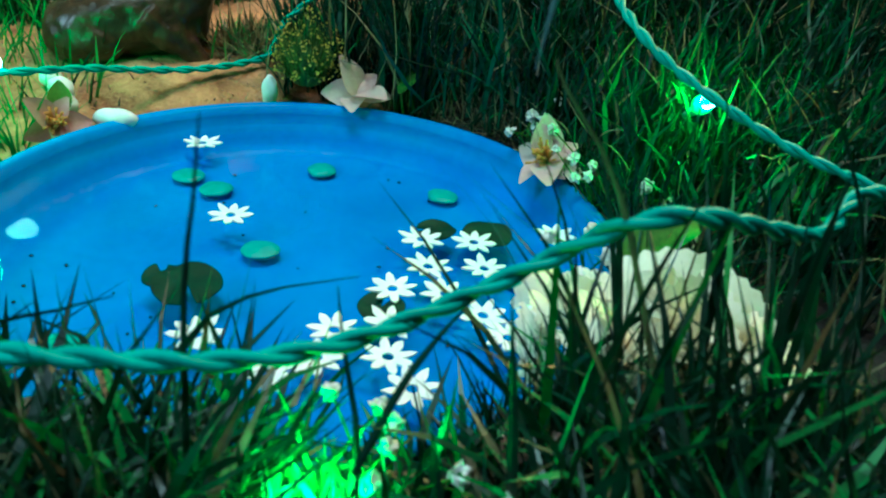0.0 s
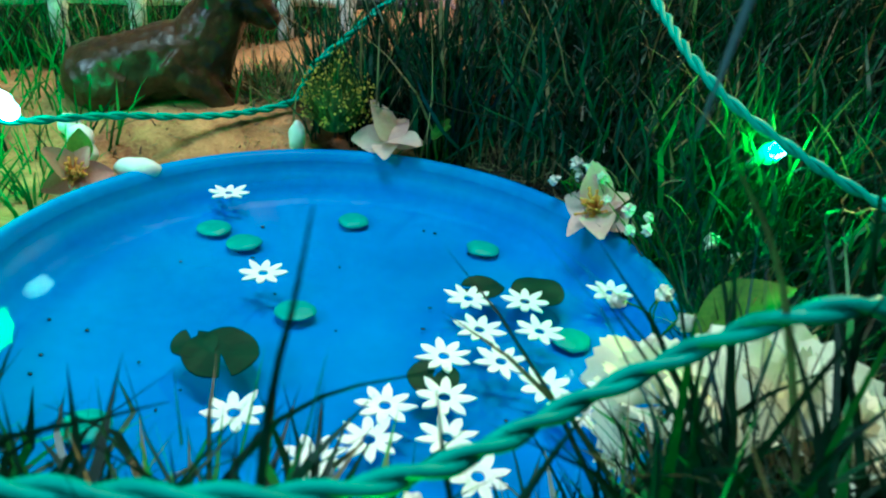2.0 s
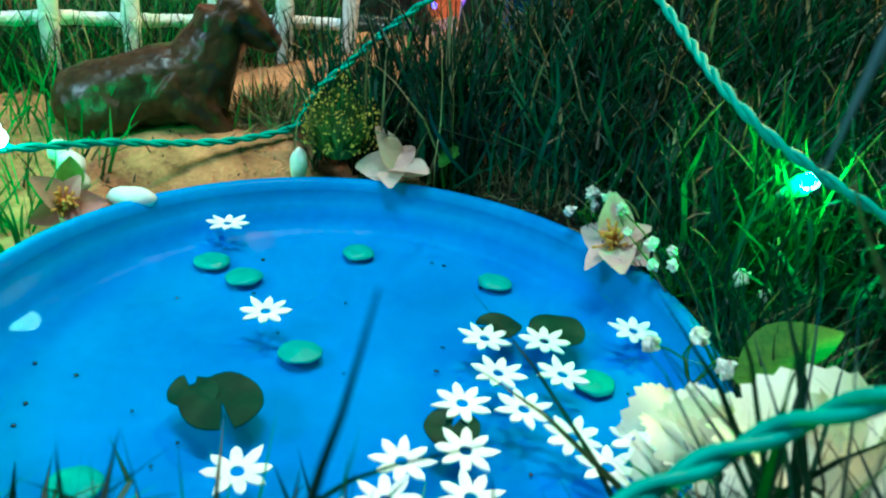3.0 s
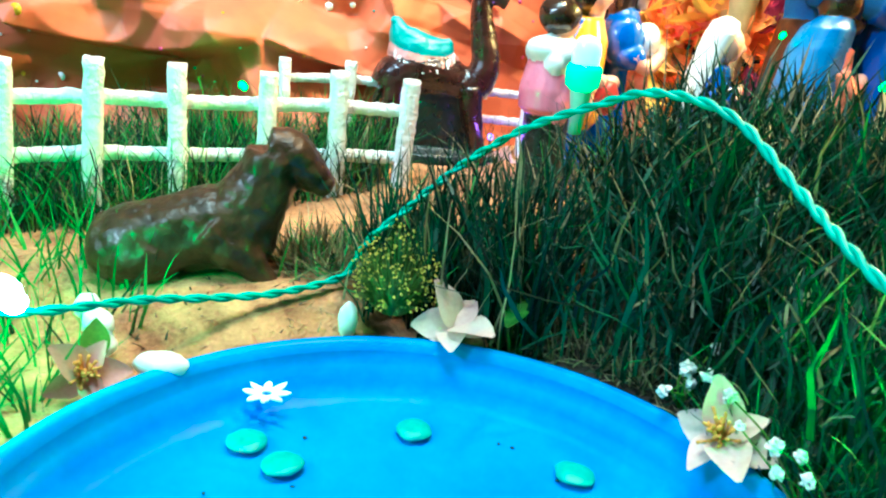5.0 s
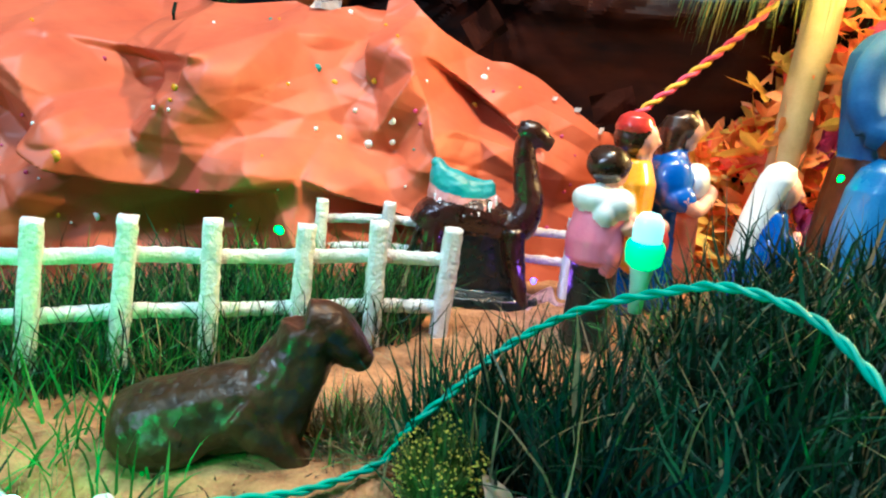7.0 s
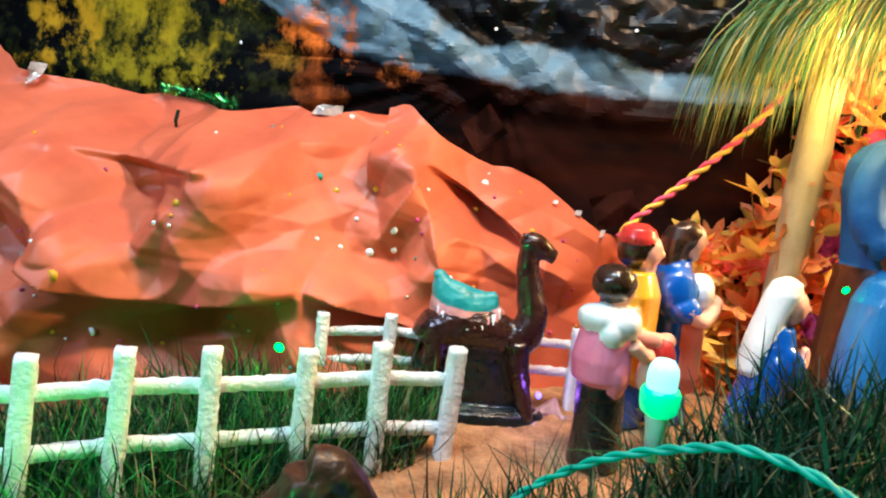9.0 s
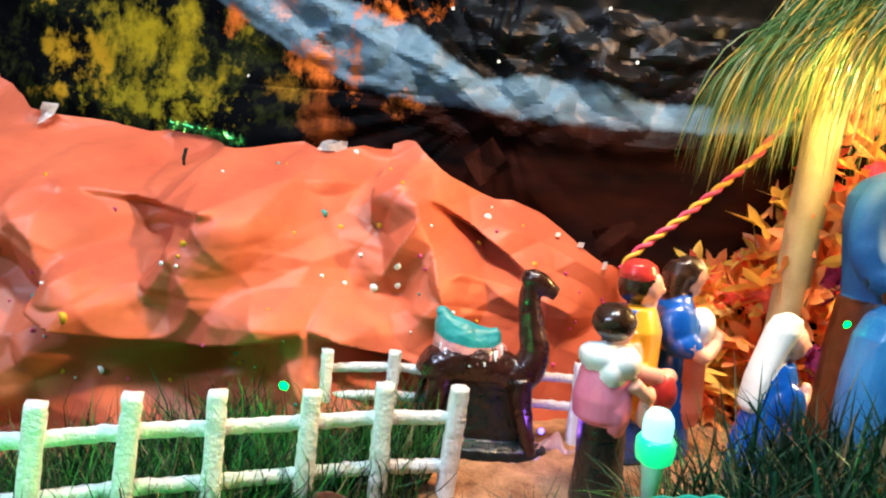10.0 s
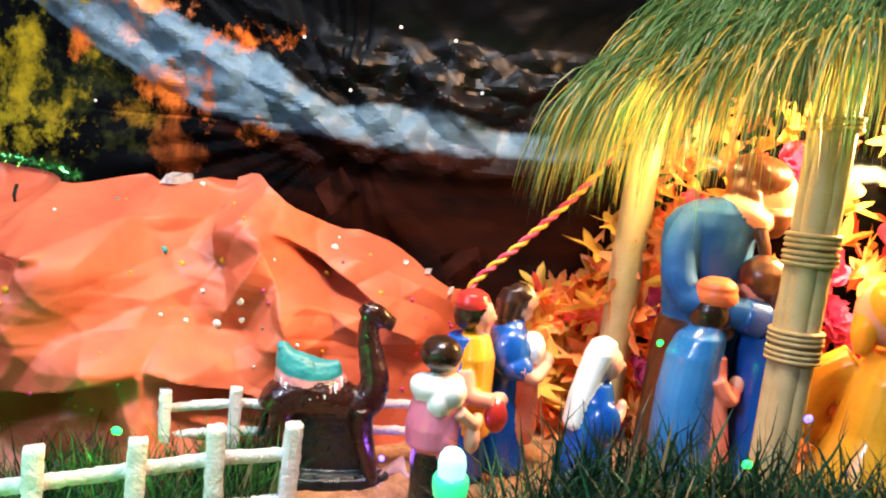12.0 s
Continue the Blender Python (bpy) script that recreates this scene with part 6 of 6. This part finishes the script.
for t in tips[::3]:
    s = rnd.uniform(0.0007, 0.0015)
    vs = [bm.verts.new(t + Vector(o) * s) for o in ((1, 0, 0), (-1, 0, 0), (0, 1, 0), (0, -1, 0), (0, 0, 1), (0, 0, -1))]
    for i, j, k in ((0, 2, 4), (2, 1, 4), (1, 3, 4), (3, 0, 4), (2, 0, 5), (1, 2, 5), (3, 1, 5), (0, 3, 5)):
        bm.faces.new((vs[i], vs[j], vs[k]))
g = part("glitter", bm, M_GOLD, shrub, "gold glitter grains", smooth=False)
g["kind"] = "stuff"
g.matrix_parent_inverse = shrub.matrix_world.inverted()


# confetti stuck to the paper
rnd = random.Random(41)
M_CONFETTI = [surface("white_dot", (0.85, 0.85, 0.8), (0.9, 0.9, 0.88), rough=0.5), M_YELLOW, M_PEBBLE, M_MAGENTA]
bm = bmesh.new()
# the larger dots: x, z, size, paint
DOTS = [(-0.253, 0.359, 0.0055, 2), (-0.231, 0.344, 0.004, 1), (-0.185, 0.351, 0.004, 1), (-0.355, 0.320, 0.004, 1), (-0.435, 0.240, 0.0065, 1), (-0.150, 0.305, 0.0048, 0),
        (-0.178, 0.274, 0.0055, 0), (-0.199, 0.313, 0.003, 0), (-0.208, 0.279, 0.0034, 0), (-0.151, 0.279, 0.004, 0), (-0.063, 0.371, 0.005, 0), (-0.497, 0.247, 0.006, 2),
        (-0.440, 0.167, 0.005, 0), (-0.518, 0.160, 0.005, 3), (-0.477, 0.131, 0.005, 0), (0.008, 0.316, 0.004, 1), (-0.072, 0.334, 0.004, 1), (-0.263, 0.441, 0.004, 0)]
for k in range(110):
    x = rnd.uniform(-0.85, 0.12)
    top = crest(x) - 0.01
    z = rnd.uniform(0.12, top) if k % 3 else rnd.uniform(0.13, 0.22)
    s = rnd.choice((0.0016, 0.0022, 0.0028))
    mi = rnd.choice((0, 0, 0, 1, 1, 2, 3, 3))
    if k < len(DOTS):
        x, z, s, mi = DOTS[k]
    c = Vector((x, paper_y(x, z) - 0.0016, z))
    ring = [bm.verts.new(c + Vector((s * math.cos(a), -0.0006, s * math.sin(a)))) for a in [2 * math.pi * i / 10 for i in range(10)]]
    back = [bm.verts.new(v.co + Vector((0, 0.0012, 0))) for v in ring]
    bm.faces.new(ring).material_index = mi
    for i in range(10):
        bm.faces.new((ring[i], back[i], back[(i + 1) % 10], ring[(i + 1) % 10])).material_index = mi
for x, z in ((-0.105, 0.609), (-0.19, 0.69), (-0.03, 0.715), (0.06, 0.70), (-0.11, 0.76), (0.11, 0.62), (-0.55, 0.56)):
    c = backdrop((x + 1.9) / 3.8, z / 1.5) + Vector((0, -0.004, 0))
    ring = [bm.verts.new(c + Vector((0.0028 * math.cos(a), 0, 0.0028 * math.sin(a)))) for a in [2 * math.pi * i / 10 for i in range(10)]]
    bm.faces.new(ring).material_index = 0
solid("confetti", bm, M_CONFETTI, "coloured confetti dots stuck to the brown paper", "confetti", kind="stuff")


# torn dark paper standing behind the crest, and a green sliver on the paper
def torn(x0, z0, w, h, y0, mat, label, name="paper_scrap", turn=45.0):
    bm = bmesh.new()
    c, k = math.cos(radians(turn)), math.sin(radians(turn))

    def f(u, v):
        a, b = w * (u - 0.5), h * (v - 0.5)
        x, z = x0 + a * c - b * k, z0 + a * k + b * c
        return Vector((x, y0 + 0.006 * facets(x, z, 0.03, 3), z))

    sheet(bm, f, 10, 10)
    bmesh.ops.solidify(bm, geom=bm.faces[:], thickness=0.0008)
    solid(name, bm, mat, label, "paper", "paper scraps", smooth=False)


M_KRAFT = surface("dark_brown_paper", (0.035, 0.009, 0.005), (0.07, 0.017, 0.009), rough=0.9, spec=0.1, scale=20.0, bump=0.2)
torn(-0.088, 0.446, 0.055, 0.050, 1.455, M_KRAFT, "torn dark brown paper behind the mountain's crest", turn=38)
torn(0.110, 0.352, 0.060, 0.045, 1.455, M_KRAFT, "torn dark brown paper at the foot of the crest", turn=20)
torn(-0.462, 0.409, 0.006, 0.030, paper_y(-0.462, 0.409) - 0.012, M_PAD, "thin dark green sliver stuck to the brown paper", "leaf_sliver", 4)


# tinsel along the crest, crumpled tape and a sliver on the paper
rnd = random.Random(51)
M_TINSEL = surface("green_tinsel", (0.02, 0.22, 0.05), (0.10, 0.5, 0.16), rough=0.2, metal=0.8, scale=200.0, island=0.6)
rows = []
for k in range(520):
    x = rnd.uniform(-0.54, -0.40)
    c = Vector((x, paper_y(x, crest(x)) - 0.006, crest(x) + 0.004))
    d = Vector((rnd.gauss(0, 1), rnd.gauss(0, 1), rnd.gauss(0, 1))).normalized() * rnd.uniform(0.006, 0.013)
    rows.append(([c, c + d * 0.5, c + d], 0.0009, 0, d.orthogonal().normalized()))
strands("tinsel", rows, [M_TINSEL], None, "glittering green tinsel laid along the paper's crest", "tinsel")
M_TAPE = surface("clear_tape", (0.55, 0.50, 0.48), (0.85, 0.85, 0.85), rough=0.14, scale=40.0, bump=0.4, spec=0.9, coat=0.6)


def tape(x0, z0, w, h, seed):
    bm = bmesh.new()

    def f(u, v):
        x, z = x0 + w * (u - 0.5) + 0.2 * h * (v - 0.5), z0 + h * (v - 0.5)
        return Vector((x, paper_y(x, z) - 0.006 + 0.009 * facets(x, z, 0.018, seed), z))

    sheet(bm, f, 12, 16)
    bmesh.ops.solidify(bm, geom=bm.faces[:], thickness=0.0006)
    solid("tape_strip", bm, M_TAPE, "crumpled strip of shiny clear tape on the paper", "tape", "tape strips", smooth=False)


tape(-0.665, 0.335, 0.030, 0.085, 1)
tape(-0.660, 0.452, 0.014, 0.030, 2)
tape(-0.290, 0.447, 0.030, 0.016, 3)
tape(0.062, 0.343, 0.009, 0.006, 4)
tape(0.030, 0.355, 0.007, 0.005, 5)
tape(0.098, 0.318, 0.006, 0.009, 6)
